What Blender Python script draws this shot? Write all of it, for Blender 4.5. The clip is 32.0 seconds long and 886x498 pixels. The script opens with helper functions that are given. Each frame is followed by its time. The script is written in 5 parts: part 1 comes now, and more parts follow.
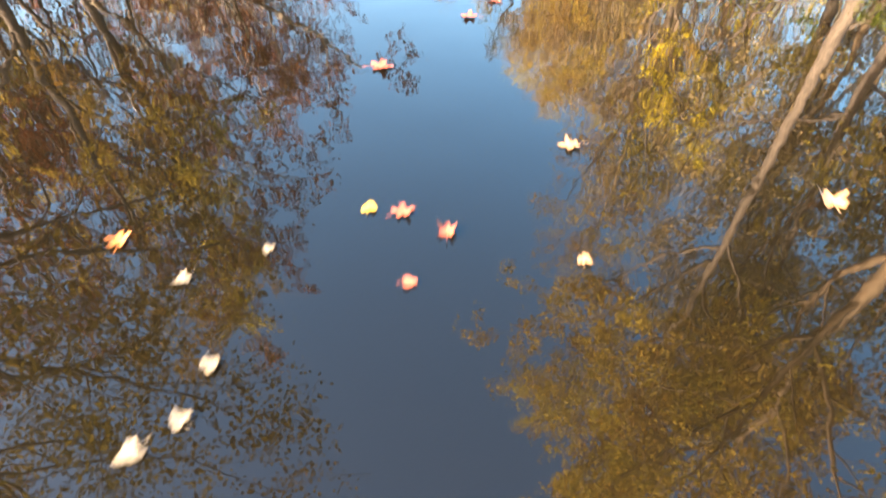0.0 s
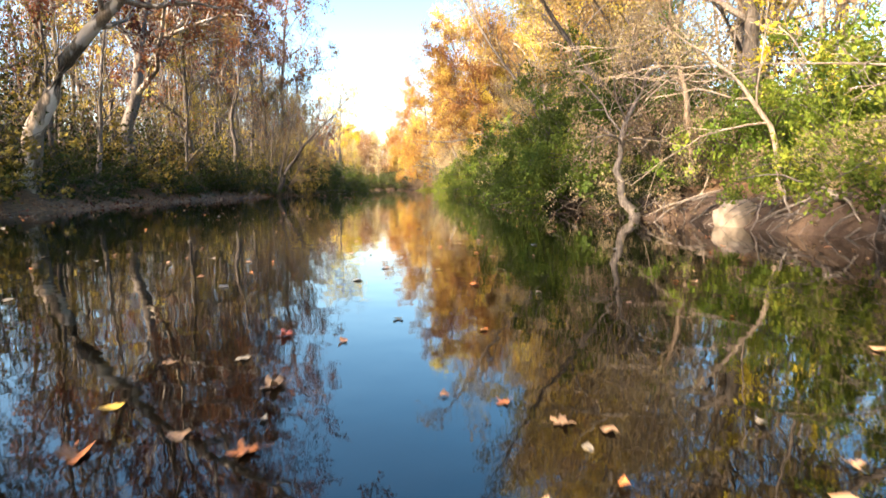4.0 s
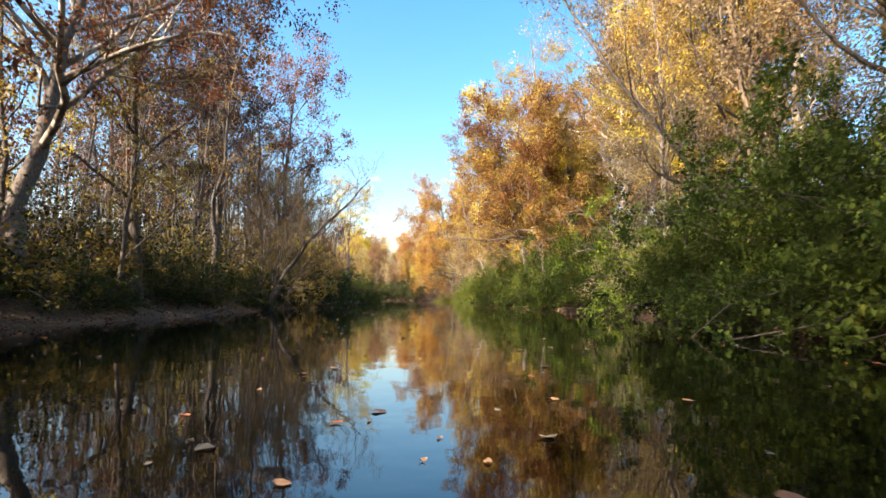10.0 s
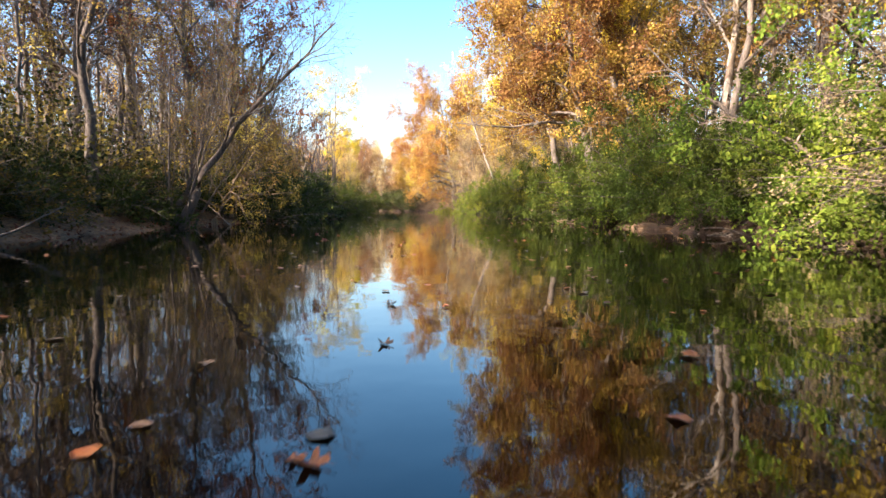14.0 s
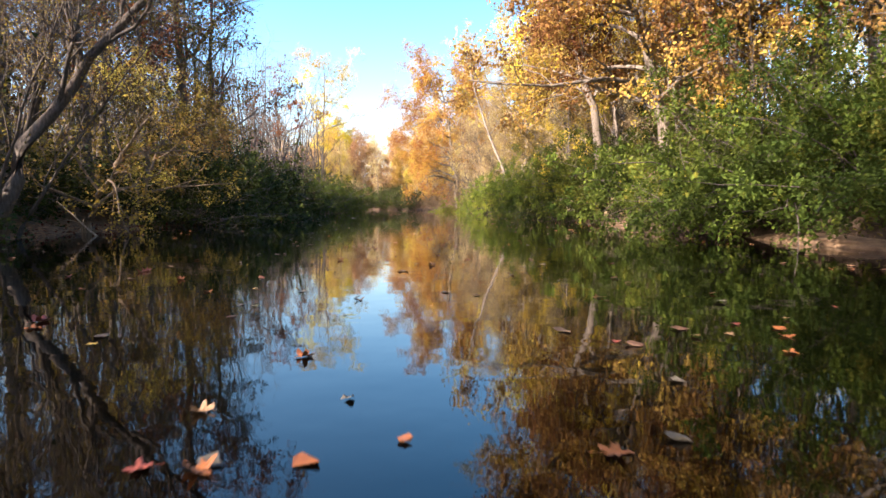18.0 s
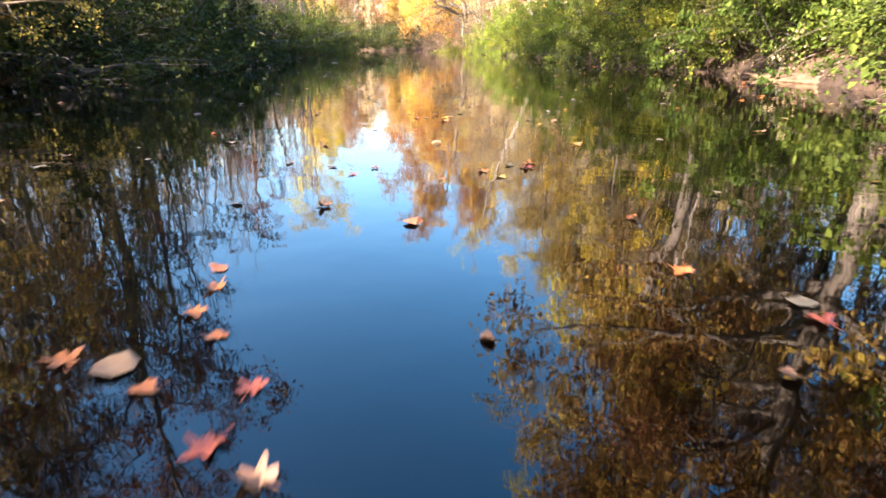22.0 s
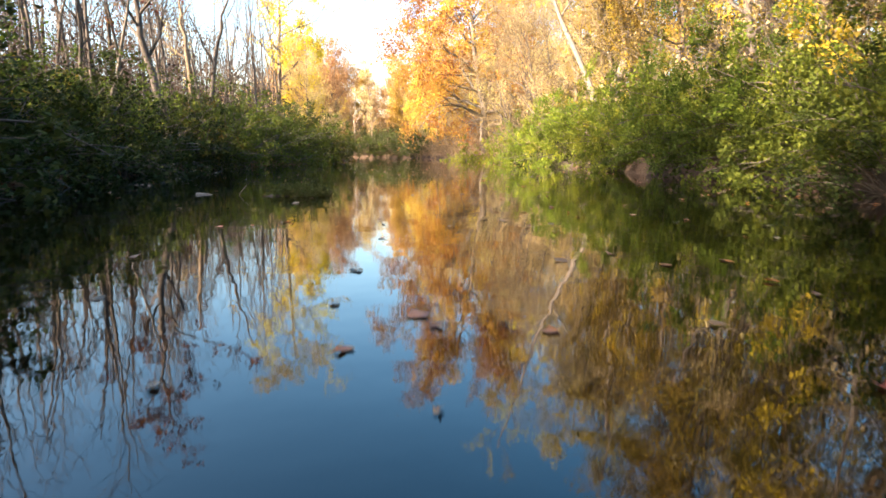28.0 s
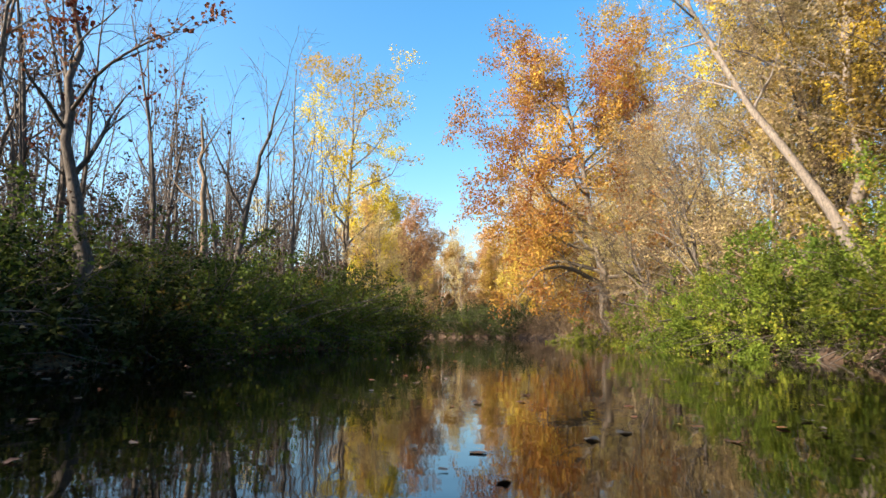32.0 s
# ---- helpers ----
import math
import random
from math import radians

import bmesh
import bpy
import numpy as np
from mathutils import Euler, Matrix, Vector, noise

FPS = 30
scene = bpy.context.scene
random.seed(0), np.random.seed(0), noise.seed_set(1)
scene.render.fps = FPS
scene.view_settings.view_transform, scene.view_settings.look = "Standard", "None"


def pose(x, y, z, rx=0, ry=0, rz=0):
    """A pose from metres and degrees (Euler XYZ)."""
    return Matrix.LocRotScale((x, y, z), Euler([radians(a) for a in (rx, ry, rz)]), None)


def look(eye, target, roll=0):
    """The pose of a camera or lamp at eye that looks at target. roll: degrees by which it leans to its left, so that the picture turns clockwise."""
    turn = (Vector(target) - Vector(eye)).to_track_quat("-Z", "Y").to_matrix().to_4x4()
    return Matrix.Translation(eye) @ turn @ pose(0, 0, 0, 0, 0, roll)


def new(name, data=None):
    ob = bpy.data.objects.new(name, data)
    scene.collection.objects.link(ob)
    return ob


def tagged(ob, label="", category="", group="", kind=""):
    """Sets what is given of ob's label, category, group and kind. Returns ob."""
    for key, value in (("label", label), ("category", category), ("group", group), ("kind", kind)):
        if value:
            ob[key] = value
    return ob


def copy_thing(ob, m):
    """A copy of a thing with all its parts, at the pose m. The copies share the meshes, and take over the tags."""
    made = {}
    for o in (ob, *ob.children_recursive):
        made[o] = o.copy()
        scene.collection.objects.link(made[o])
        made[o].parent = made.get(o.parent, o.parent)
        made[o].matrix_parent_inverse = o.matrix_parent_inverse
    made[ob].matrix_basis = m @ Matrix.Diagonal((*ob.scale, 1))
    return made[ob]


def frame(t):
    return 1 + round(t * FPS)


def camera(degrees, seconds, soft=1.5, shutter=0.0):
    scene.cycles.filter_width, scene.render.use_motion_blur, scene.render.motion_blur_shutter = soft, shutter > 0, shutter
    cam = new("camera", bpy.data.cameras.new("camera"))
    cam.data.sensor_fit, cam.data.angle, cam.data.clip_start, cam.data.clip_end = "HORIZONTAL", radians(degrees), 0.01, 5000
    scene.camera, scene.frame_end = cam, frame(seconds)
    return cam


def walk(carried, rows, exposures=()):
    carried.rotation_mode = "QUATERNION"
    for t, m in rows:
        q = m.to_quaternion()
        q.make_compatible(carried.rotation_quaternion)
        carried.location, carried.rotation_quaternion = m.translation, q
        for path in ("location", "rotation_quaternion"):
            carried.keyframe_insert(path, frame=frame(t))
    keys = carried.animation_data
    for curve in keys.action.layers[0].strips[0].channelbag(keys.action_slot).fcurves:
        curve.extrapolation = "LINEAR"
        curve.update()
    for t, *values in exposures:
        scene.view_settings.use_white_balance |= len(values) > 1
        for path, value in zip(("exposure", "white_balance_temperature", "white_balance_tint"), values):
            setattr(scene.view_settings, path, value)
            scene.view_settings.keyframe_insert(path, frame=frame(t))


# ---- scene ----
cam = camera(73.3, 32.0, soft=1.5, shutter=0.35)
FLIGHT_HEIGHT = 1.0
# seconds, x, y, tilt up, turn to the left
PATH = [
    (0.0, 0.00, 0.00, -41.66, 0.01),
    (0.5, 0.11, 0.96, -37.84, -0.04),
    (1.0, 0.22, 1.92, -33.55, -0.09),
    (1.5, 0.32, 2.89, -28.93, -0.13),
    (2.0, 0.42, 3.85, -23.98, -0.16),
    (2.5, 0.50, 4.81, -19.44, -0.20),
    (3.0, 0.56, 5.80, -14.93, -0.19),
    (3.5, 0.60, 6.89, -10.44, -0.18),
    (4.0, 0.60, 8.11, -5.94, -0.18),
    (4.5, 0.57, 9.38, -1.38, -0.18),
    (5.0, 0.49, 10.70, 2.95, -0.13),
    (5.5, 0.35, 12.05, 6.70, -0.05),
    (6.0, 0.14, 13.45, 9.54, 0.04),
    (6.5, -0.13, 14.89, 11.11, 0.11),
    (7.0, -0.47, 16.38, 11.07, 0.13),
    (7.5, -0.87, 17.87, 11.04, 0.10),
    (8.0, -1.32, 19.38, 11.02, 0.09),
    (8.5, -1.80, 20.88, 10.54, 0.14),
    (9.0, -2.29, 22.37, 8.71, 0.21),
    (9.5, -2.75, 23.90, 6.66, 0.20),
    (10.0, -3.16, 25.51, 4.67, 0.17),
    (10.5, -3.48, 27.21, 2.71, 0.14),
    (11.0, -3.72, 29.04, 0.80, 0.08),
    (11.5, -3.86, 31.03, -1.02, -0.00),
    (12.0, -3.91, 33.18, -2.87, -0.07),
    (12.5, -3.90, 35.41, -3.93, -0.12),
    (13.0, -3.87, 37.70, -4.01, -0.13),
    (13.5, -3.82, 40.03, -3.98, -0.14),
    (14.0, -3.76, 42.30, -3.93, -0.15),
    (14.5, -3.68, 44.42, -3.92, -0.16),
    (15.0, -3.59, 46.34, -3.93, -0.15),
    (15.5, -3.52, 48.10, -3.96, -0.12),
    (16.0, -3.49, 49.75, -4.00, -0.10),
    (16.5, -3.51, 51.33, -4.03, -0.09),
    (17.0, -3.61, 52.90, -4.06, -0.10),
    (17.5, -3.76, 54.42, -4.07, -0.11),
    (18.0, -3.94, 55.91, -4.08, -0.10),
    (18.5, -4.15, 57.40, -4.11, -0.09),
    (19.0, -4.37, 58.86, -4.50, -0.11),
    (19.5, -4.58, 60.32, -6.52, -0.08),
    (20.0, -4.76, 61.76, -8.93, -0.10),
    (20.5, -4.89, 63.29, -11.42, -0.10),
    (21.0, -4.96, 65.03, -13.92, -0.14),
    (21.5, -5.00, 66.97, -16.38, -0.22),
    (22.0, -5.05, 68.77, -18.82, -0.31),
    (22.5, -5.10, 70.61, -21.25, -0.39),
    (23.0, -5.15, 72.49, -23.60, -0.36),
    (23.5, -5.20, 74.36, -25.85, -0.19),
    (24.0, -5.25, 76.25, -27.24, 0.02),
    (24.5, -5.31, 78.18, -27.13, 0.18),
    (25.0, -5.38, 80.15, -25.36, 0.26),
    (25.5, -5.45, 82.19, -22.90, 0.26),
    (26.0, -5.53, 84.31, -20.29, 0.20),
    (26.5, -5.61, 86.51, -17.56, 0.14),
    (27.0, -5.68, 88.77, -14.76, 0.10),
    (27.5, -5.73, 91.10, -11.96, 0.14),
    (28.0, -5.76, 93.48, -9.18, 0.28),
    (28.5, -5.77, 95.89, -6.36, 0.58),
    (29.0, -5.80, 98.29, -3.58, 1.37),
    (29.5, -5.90, 100.68, -0.77, 3.06),
    (30.0, -6.07, 103.05, 2.01, 5.16),
    (30.5, -6.28, 105.39, 4.78, 7.12),
    (31.0, -6.47, 107.67, 6.99, 7.78),
    (31.5, -6.68, 109.89, 7.67, 8.23),
    (32.0, -6.94, 112.00, 7.91, 9.21),
]
# stops of exposure as the camera tilts between sky and water
EXPOSURES = [(0.0, 4.0), (1.0, 3.75), (2.0, 3.3), (3.0, 3.15), (4.0, 2.65), (4.5, 2.3), (6.5, 1.63), (8.5, 1.63), (10.0, 1.82), (12.0, 2.1), (13.0, 2.2), (18.0, 2.15), (20.0, 2.32),
             (22.0, 3.25), (23.5, 3.6), (25.0, 3.62), (27.5, 2.93), (29.0, 2.25), (30.0, 1.8), (31.0, 1.6), (32.0, 1.55)]


def warmth(t):
    """The white balance drifts as the view tilts from water to sky and back."""
    return float(np.interp(t, [0, 2, 4, 7, 10, 12, 18, 22, 25, 28.5, 30, 32], [10700, 10100, 8500, 8150, 8100, 7850, 7700, 7650, 9000, 9200, 8900, 7850]))


def tint(t):
    return float(np.interp(t, [0, 2, 4, 7, 9, 13, 21, 23, 25, 29, 32], [25, 24, 19, 16, 17, 23, 24, 23, 26, 19, 14]))


walk(cam, [(t, pose(x, y, FLIGHT_HEIGHT, 90 + tilt, 0, turn)) for t, x, y, tilt, turn in PATH], [(t, stops, warmth(t), tint(t)) for t, stops in EXPOSURES])

# ---- sky and sun ----
SUN_WAY = Vector((-0.84, -0.54, 0.0)).normalized()
SUN_ELEVATION = radians(30)
world = bpy.data.worlds.new("sky")
scene.world = world
world.use_nodes = True
wn = world.node_tree
sky = wn.nodes.new("ShaderNodeTexSky")
sky.sky_type, sky.sun_disc = "NISHITA", False
sky.sun_elevation, sky.sun_rotation = SUN_ELEVATION, math.atan2(SUN_WAY.x, SUN_WAY.y)
sky.air_density, sky.dust_density, sky.ozone_density = 1.0, 2.5, 2.3
tone = wn.nodes.new("ShaderNodeHueSaturation")
tone.inputs["Saturation"].default_value, tone.inputs["Hue"].default_value = 1.42, 0.494
wn.links.new(sky.outputs["Color"], tone.inputs["Color"])
wn.links.new(tone.outputs["Color"], wn.nodes["Background"].inputs["Color"])
wn.nodes["Background"].inputs["Strength"].default_value = 0.15
sun = new("sun", bpy.data.lights.new("sun", "SUN"))
sun.data.energy, sun.data.angle, sun.data.color = 5.0, radians(0.6), (1.0, 0.92, 0.82)
to_sun = Vector((SUN_WAY.x * math.cos(SUN_ELEVATION), SUN_WAY.y * math.cos(SUN_ELEVATION), math.sin(SUN_ELEVATION)))
sun.matrix_world = look(to_sun * 60, (0, 0, 0))


# ---- materials ----
def material(name):
    m = bpy.data.materials.new(name)
    m.use_nodes = True
    return m, m.node_tree.nodes, m.node_tree.links, m.node_tree.nodes["Principled BSDF"]


def ramp(nodes, stops):
    r = nodes.new("ShaderNodeValToRGB")
    el = r.color_ramp.elements
    while len(el) < len(stops):
        el.new(0.5)
    for e, (pos, col) in zip(el, stops):
        e.position, e.color = pos, (*col, 1)
    return r


def texture(nodes, links, kind, scale, detail=4.0, stretch=(1, 1, 1)):
    co, mp, tx = nodes.new("ShaderNodeTexCoord"), nodes.new("ShaderNodeMapping"), nodes.new("ShaderNodeTex" + kind)
    links.new(co.outputs["Object"], mp.inputs["Vector"])
    links.new(mp.outputs["Vector"], tx.inputs["Vector"])
    mp.inputs["Scale"].default_value = stretch
    tx.inputs["Scale"].default_value = scale
    if kind == "Noise":
        tx.inputs["Detail"].default_value = detail
    return tx


def bump(nodes, links, bsdf, height, strength, distance):
    b = nodes.new("ShaderNodeBump")
    b.inputs["Strength"].default_value, b.inputs["Distance"].default_value = strength, distance
    links.new(height, b.inputs["Height"])
    links.new(b.outputs["Normal"], bsdf.inputs["Normal"])


def leaf_material(name, stops, through_light=0.35, vivid=0.95):
    """Leaves: each its own tone from the ramp, the whole plant a little lighter or darker."""
    m, n, l, p = material(name)
    geo, info, r, hsv = n.new("ShaderNodeNewGeometry"), n.new("ShaderNodeObjectInfo"), ramp(n, stops), n.new("ShaderNodeHueSaturation")
    hsv.inputs["Saturation"].default_value = vivid
    vary = n.new("ShaderNodeMapRange")
    vary.inputs["To Min"].default_value, vary.inputs["To Max"].default_value = 0.52, 1.0
    l.new(info.outputs["Random"], vary.inputs["Value"])
    l.new(vary.outputs["Result"], hsv.inputs["Value"])
    hue = n.new("ShaderNodeMapRange")
    hue.inputs["To Min"].default_value, hue.inputs["To Max"].default_value = 0.480, 0.516
    l.new(info.outputs["Random"], hue.inputs["Value"])
    l.new(hue.outputs["Result"], hsv.inputs["Hue"])
    # tone drifts from bough to bough, and from leaf to leaf
    patch, wide, both = texture(n, l, "Noise", 0.45, 2), n.new("ShaderNodeMapRange"), n.new("ShaderNodeMath")
    wide.inputs["From Min"].default_value, wide.inputs["From Max"].default_value = 0.32, 0.68
    wide.inputs["To Max"].default_value = 0.62
    l.new(patch.outputs["Fac"], wide.inputs["Value"])
    both.operation = "MULTIPLY_ADD"
    both.inputs[1].default_value = 0.38
    l.new(geo.outputs["Random Per Island"], both.inputs[0])
    l.new(wide.outputs["Result"], both.inputs[2])
    l.new(both.outputs["Value"], r.inputs["Fac"])
    l.new(r.outputs["Color"], hsv.inputs["Color"])
    l.new(hsv.outputs["Color"], p.inputs["Base Color"])
    p.inputs["Roughness"].default_value, p.inputs["Specular IOR Level"].default_value = 0.75, 0.1
    t, mix = n.new("ShaderNodeBsdfTranslucent"), n.new("ShaderNodeMixShader")
    l.new(hsv.outputs["Color"], t.inputs["Color"])
    mix.inputs["Fac"].default_value = through_light
    l.new(p.outputs["BSDF"], mix.inputs[1])
    l.new(t.outputs["BSDF"], mix.inputs[2])
    l.new(mix.outputs["Shader"], n["Material Output"].inputs["Surface"])
    return m


LEAF = {
    "gold": leaf_material("golden_leaves", [(0.0, (0.20, 0.10, 0.04)), (0.25, (0.40, 0.25, 0.07)), (0.5, (0.56, 0.41, 0.08)), (0.75, (0.66, 0.51, 0.08)), (1.0, (0.27, 0.28, 0.07))]),
    "yellow": leaf_material("yellow_leaves", [(0.0, (0.62, 0.45, 0.04)), (0.6, (0.74, 0.58, 0.05)), (1.0, (0.48, 0.46, 0.06))]),
    "orange": leaf_material("orange_leaves", [(0.0, (0.24, 0.11, 0.055)), (0.3, (0.44, 0.24, 0.085)), (0.6, (0.58, 0.38, 0.10)), (0.85, (0.64, 0.51, 0.12)), (1.0, (0.36, 0.34, 0.10))]),
    "russet": leaf_material("russet_leaves", [(0.0, (0.10, 0.04, 0.028)), (0.45, (0.22, 0.075, 0.038)), (0.75, (0.34, 0.14, 0.055)), (1.0, (0.36, 0.26, 0.07))], 0.25),
    "tan": leaf_material("tan_leaves", [(0.0, (0.15, 0.105, 0.065)), (0.35, (0.30, 0.22, 0.12)), (0.65, (0.45, 0.35, 0.18)), (0.85, (0.52, 0.42, 0.16)), (1.0, (0.27, 0.27, 0.085))], 0.35, 0.85),
    "peach": leaf_material("pink_orange_leaves", [(0.0, (0.42, 0.23, 0.12)), (0.5, (0.58, 0.36, 0.17)), (1.0, (0.66, 0.48, 0.20))], 0.4),
    # dusk: dry grey-brown, darkened so the leaves look shaded
    "dusk": leaf_material("shade_toned_brown_leaves", [(0.0, (0.055, 0.042, 0.036)), (0.5, (0.11, 0.08, 0.062)), (1.0, (0.19, 0.13, 0.085))], 0.2),
    "amber": leaf_material("amber_leaves", [(0.0, (0.14, 0.065, 0.032)), (0.35, (0.27, 0.13, 0.045)), (0.6, (0.42, 0.25, 0.062)), (0.82, (0.58, 0.40, 0.07)), (1.0, (0.34, 0.34, 0.06))]),
    "copper": leaf_material("copper_leaves", [(0.0, (0.20, 0.075, 0.04)), (0.3, (0.40, 0.18, 0.065)), (0.6, (0.54, 0.31, 0.08)), (0.85, (0.62, 0.46, 0.09)), (1.0, (0.38, 0.36, 0.08))], 0.35, 1.0),
    "straw": leaf_material("straw_leaves", [(0.0, (0.32, 0.20, 0.10)), (0.35, (0.55, 0.42, 0.19)), (0.7, (0.70, 0.58, 0.22)), (1.0, (0.46, 0.48, 0.14))], 0.4, 0.85),
    "olive": leaf_material("olive_leaves", [(0.0, (0.10, 0.085, 0.02)), (0.5, (0.22, 0.17, 0.035)), (0.85, (0.38, 0.27, 0.05)), (1.0, (0.52, 0.37, 0.06))]),
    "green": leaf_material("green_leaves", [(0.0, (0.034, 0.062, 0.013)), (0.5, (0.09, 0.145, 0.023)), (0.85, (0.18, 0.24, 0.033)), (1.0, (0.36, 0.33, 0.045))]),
    # bright: the green leaf lightened and yellowed to look sunlit
    "bright": leaf_material("sun_toned_green_leaves", [(0.0, (0.06, 0.115, 0.015)), (0.5, (0.16, 0.24, 0.028)), (0.85, (0.31, 0.36, 0.04)), (1.0, (0.48, 0.43, 0.055))]),
    # deep: the green leaf darkened to stand in for shade
    "deep": leaf_material("shade_toned_green_leaves", [(0.0, (0.02, 0.038, 0.012)), (0.55, (0.045, 0.07, 0.016)), (0.9, (0.10, 0.12, 0.022)), (1.0, (0.24, 0.21, 0.04))], 0.2),
}


def bark_material(name, dark, light, patch=None, scale=6.0):
    m, n, l, p = material(name)
    fine = texture(n, l, "Noise", scale * 3, 6, (1, 1, 0.25))
    r = ramp(n, [(0.3, dark), (0.7, light)])
    l.new(fine.outputs["Fac"], r.inputs["Fac"])
    colour = r.outputs["Color"]
    if patch:
        big = texture(n, l, "Noise", 1.6, 3, (1, 1, 0.5))
        edge = ramp(n, [(0.50, (0, 0, 0)), (0.56, (1, 1, 1))])
        l.new(big.outputs["Fac"], edge.inputs["Fac"])
        mix = n.new("ShaderNodeMixRGB")
        l.new(edge.outputs["Color"], mix.inputs["Fac"])
        l.new(colour, mix.inputs["Color1"])
        mix.inputs["Color2"].default_value = (*patch, 1)
        colour = mix.outputs["Color"]
    l.new(colour, p.inputs["Base Color"])
    p.inputs["Roughness"].default_value = 0.85
    bump(n, l, p, fine.outputs["Fac"], 0.6, 0.03)
    return m


BARK = {
    "pale": bark_material("sycamore_bark", (0.09, 0.07, 0.052), (0.25, 0.205, 0.155), (0.46, 0.425, 0.36)),
    "grey": bark_material("grey_bark", (0.075, 0.064, 0.054), (0.20, 0.174, 0.147)),
    "dark": bark_material("dark_bark", (0.038, 0.033, 0.029), (0.115, 0.099, 0.086)),
    "tan": bark_material("tan_bark", (0.10, 0.075, 0.05), (0.25, 0.19, 0.13)),
    "drift": bark_material("weathered_wood", (0.15, 0.118, 0.088), (0.35, 0.285, 0.215)),
}


def ground_material():
    m, n, l, p = material("bank_soil_and_litter")
    a, b, c = texture(n, l, "Noise", 0.35, 5), texture(n, l, "Noise", 9, 6), texture(n, l, "Voronoi", 9)
    soil = ramp(n, [(0.3, (0.022, 0.014, 0.009)), (0.55, (0.05, 0.03, 0.018)), (0.78, (0.10, 0.064, 0.037))])
    l.new(a.outputs["Fac"], soil.inputs["Fac"])
    litter = ramp(n, [(0.0, (0.05, 0.028, 0.014)), (0.5, (0.12, 0.066, 0.03)), (0.85, (0.22, 0.12, 0.05)), (1.0, (0.08, 0.08, 0.025))])
    l.new(c.outputs["Color"], litter.inputs["Fac"])
    geo, sep, flat = n.new("ShaderNodeNewGeometry"), n.new("ShaderNodeSeparateXYZ"), n.new("ShaderNodeMapRange")
    l.new(geo.outputs["Normal"], sep.inputs["Vector"])
    l.new(sep.outputs["Z"], flat.inputs["Value"])
    flat.inputs["From Min"].default_value, flat.inputs["From Max"].default_value = 0.80, 0.97
    mix = n.new("ShaderNodeMixRGB")
    l.new(flat.outputs["Result"], mix.inputs["Fac"])
    l.new(soil.outputs["Color"], mix.inputs["Color1"])
    l.new(litter.outputs["Color"], mix.inputs["Color2"])
    l.new(mix.outputs["Color"], p.inputs["Base Color"])
    p.inputs["Roughness"].default_value = 0.9
    bump(n, l, p, b.outputs["Fac"], 0.8, 0.08)
    return m


def plain_material(name, dark, light, scale, rough=0.85, relief=0.03):
    m, n, l, p = material(name)
    a = texture(n, l, "Noise", scale, 6)
    r = ramp(n, [(0.3, dark), (0.7, light)])
    l.new(a.outputs["Fac"], r.inputs["Fac"])
    l.new(r.outputs["Color"], p.inputs["Base Color"])
    p.inputs["Roughness"].default_value = rough
    bump(n, l, p, a.outputs["Fac"], 0.6, relief)
    return m


def water_material():
    m, n, l, p = material("creek_water")
    silt = texture(n, l, "Noise", 0.12, 3)
    clear = ramp(n, [(0.35, (0.0004, 0.0004, 0.0003)), (0.7, (0.0009, 0.0008, 0.0005))])
    murky = ramp(n, [(0.35, (0.0018, 0.0016, 0.0010)), (0.7, (0.0030, 0.0026, 0.0014))])
    # siltier in the shallows where the flight begins
    co, sep, near, mix = n.new("ShaderNodeTexCoord"), n.new("ShaderNodeSeparateXYZ"), n.new("ShaderNodeMapRange"), n.new("ShaderNodeMixRGB")
    l.new(co.outputs["Object"], sep.inputs["Vector"])
    l.new(sep.outputs["Y"], near.inputs["Value"])
    near.inputs["From Min"].default_value, near.inputs["From Max"].default_value = 3, 15
    l.new(silt.outputs["Fac"], clear.inputs["Fac"])
    l.new(silt.outputs["Fac"], murky.inputs["Fac"])
    l.new(near.outputs["Result"], mix.inputs["Fac"])
    l.new(murky.outputs["Color"], mix.inputs["Color1"])
    l.new(clear.outputs["Color"], mix.inputs["Color2"])
    l.new(mix.outputs["Color"], p.inputs["Base Color"])
    p.inputs["Roughness"].default_value, p.inputs["IOR"].default_value = 0.02, 1.47
    a, b = texture(n, l, "Noise", 1.3, 2), texture(n, l, "Noise", 7, 2)
    add = n.new("ShaderNodeMath")
    add.operation = "MULTIPLY_ADD"
    l.new(b.outputs["Fac"], add.inputs[0])
    add.inputs[1].default_value = 0.12
    l.new(a.outputs["Fac"], add.inputs[2])
    bump(n, l, p, add.outputs["Value"], 0.32, 0.012)
    return m


GROUND, WATER = ground_material(), water_material()
CLAY = plain_material("dry_clay", (0.08, 0.05, 0.029), (0.20, 0.135, 0.08), 5)
ROCK = plain_material("pale_stone", (0.16, 0.13, 0.095), (0.31, 0.26, 0.20), 3)
GRASS = leaf_material("weeds", [(0.0, (0.12, 0.15, 0.035)), (0.6, (0.23, 0.27, 0.07)), (1.0, (0.38, 0.33, 0.11))])

# ---- the creek's course: waterlines by distance along it ----
RIGHT_Y = [-300, 10, 18, 21, 26, 31, 38, 46, 53, 58, 61, 64.5, 68, 73, 80, 90, 97, 106, 117, 124, 131, 140, 150, 162, 175, 200, 220, 232, 240, 246]
RIGHT_X = [12, 9.6, 8.9, 8.4, 7.8, 7.0, 7.2, 6.4, 6.6, 7.2, 8.0, 6.9, 6.5, 6.3, 5.2, 5.6, 5.2, 4.9, 5.2, 3.9, 4.0, 2.7, 1.6, -0.6, -3.6, -8.5, -15.5, -26, -45, -75]
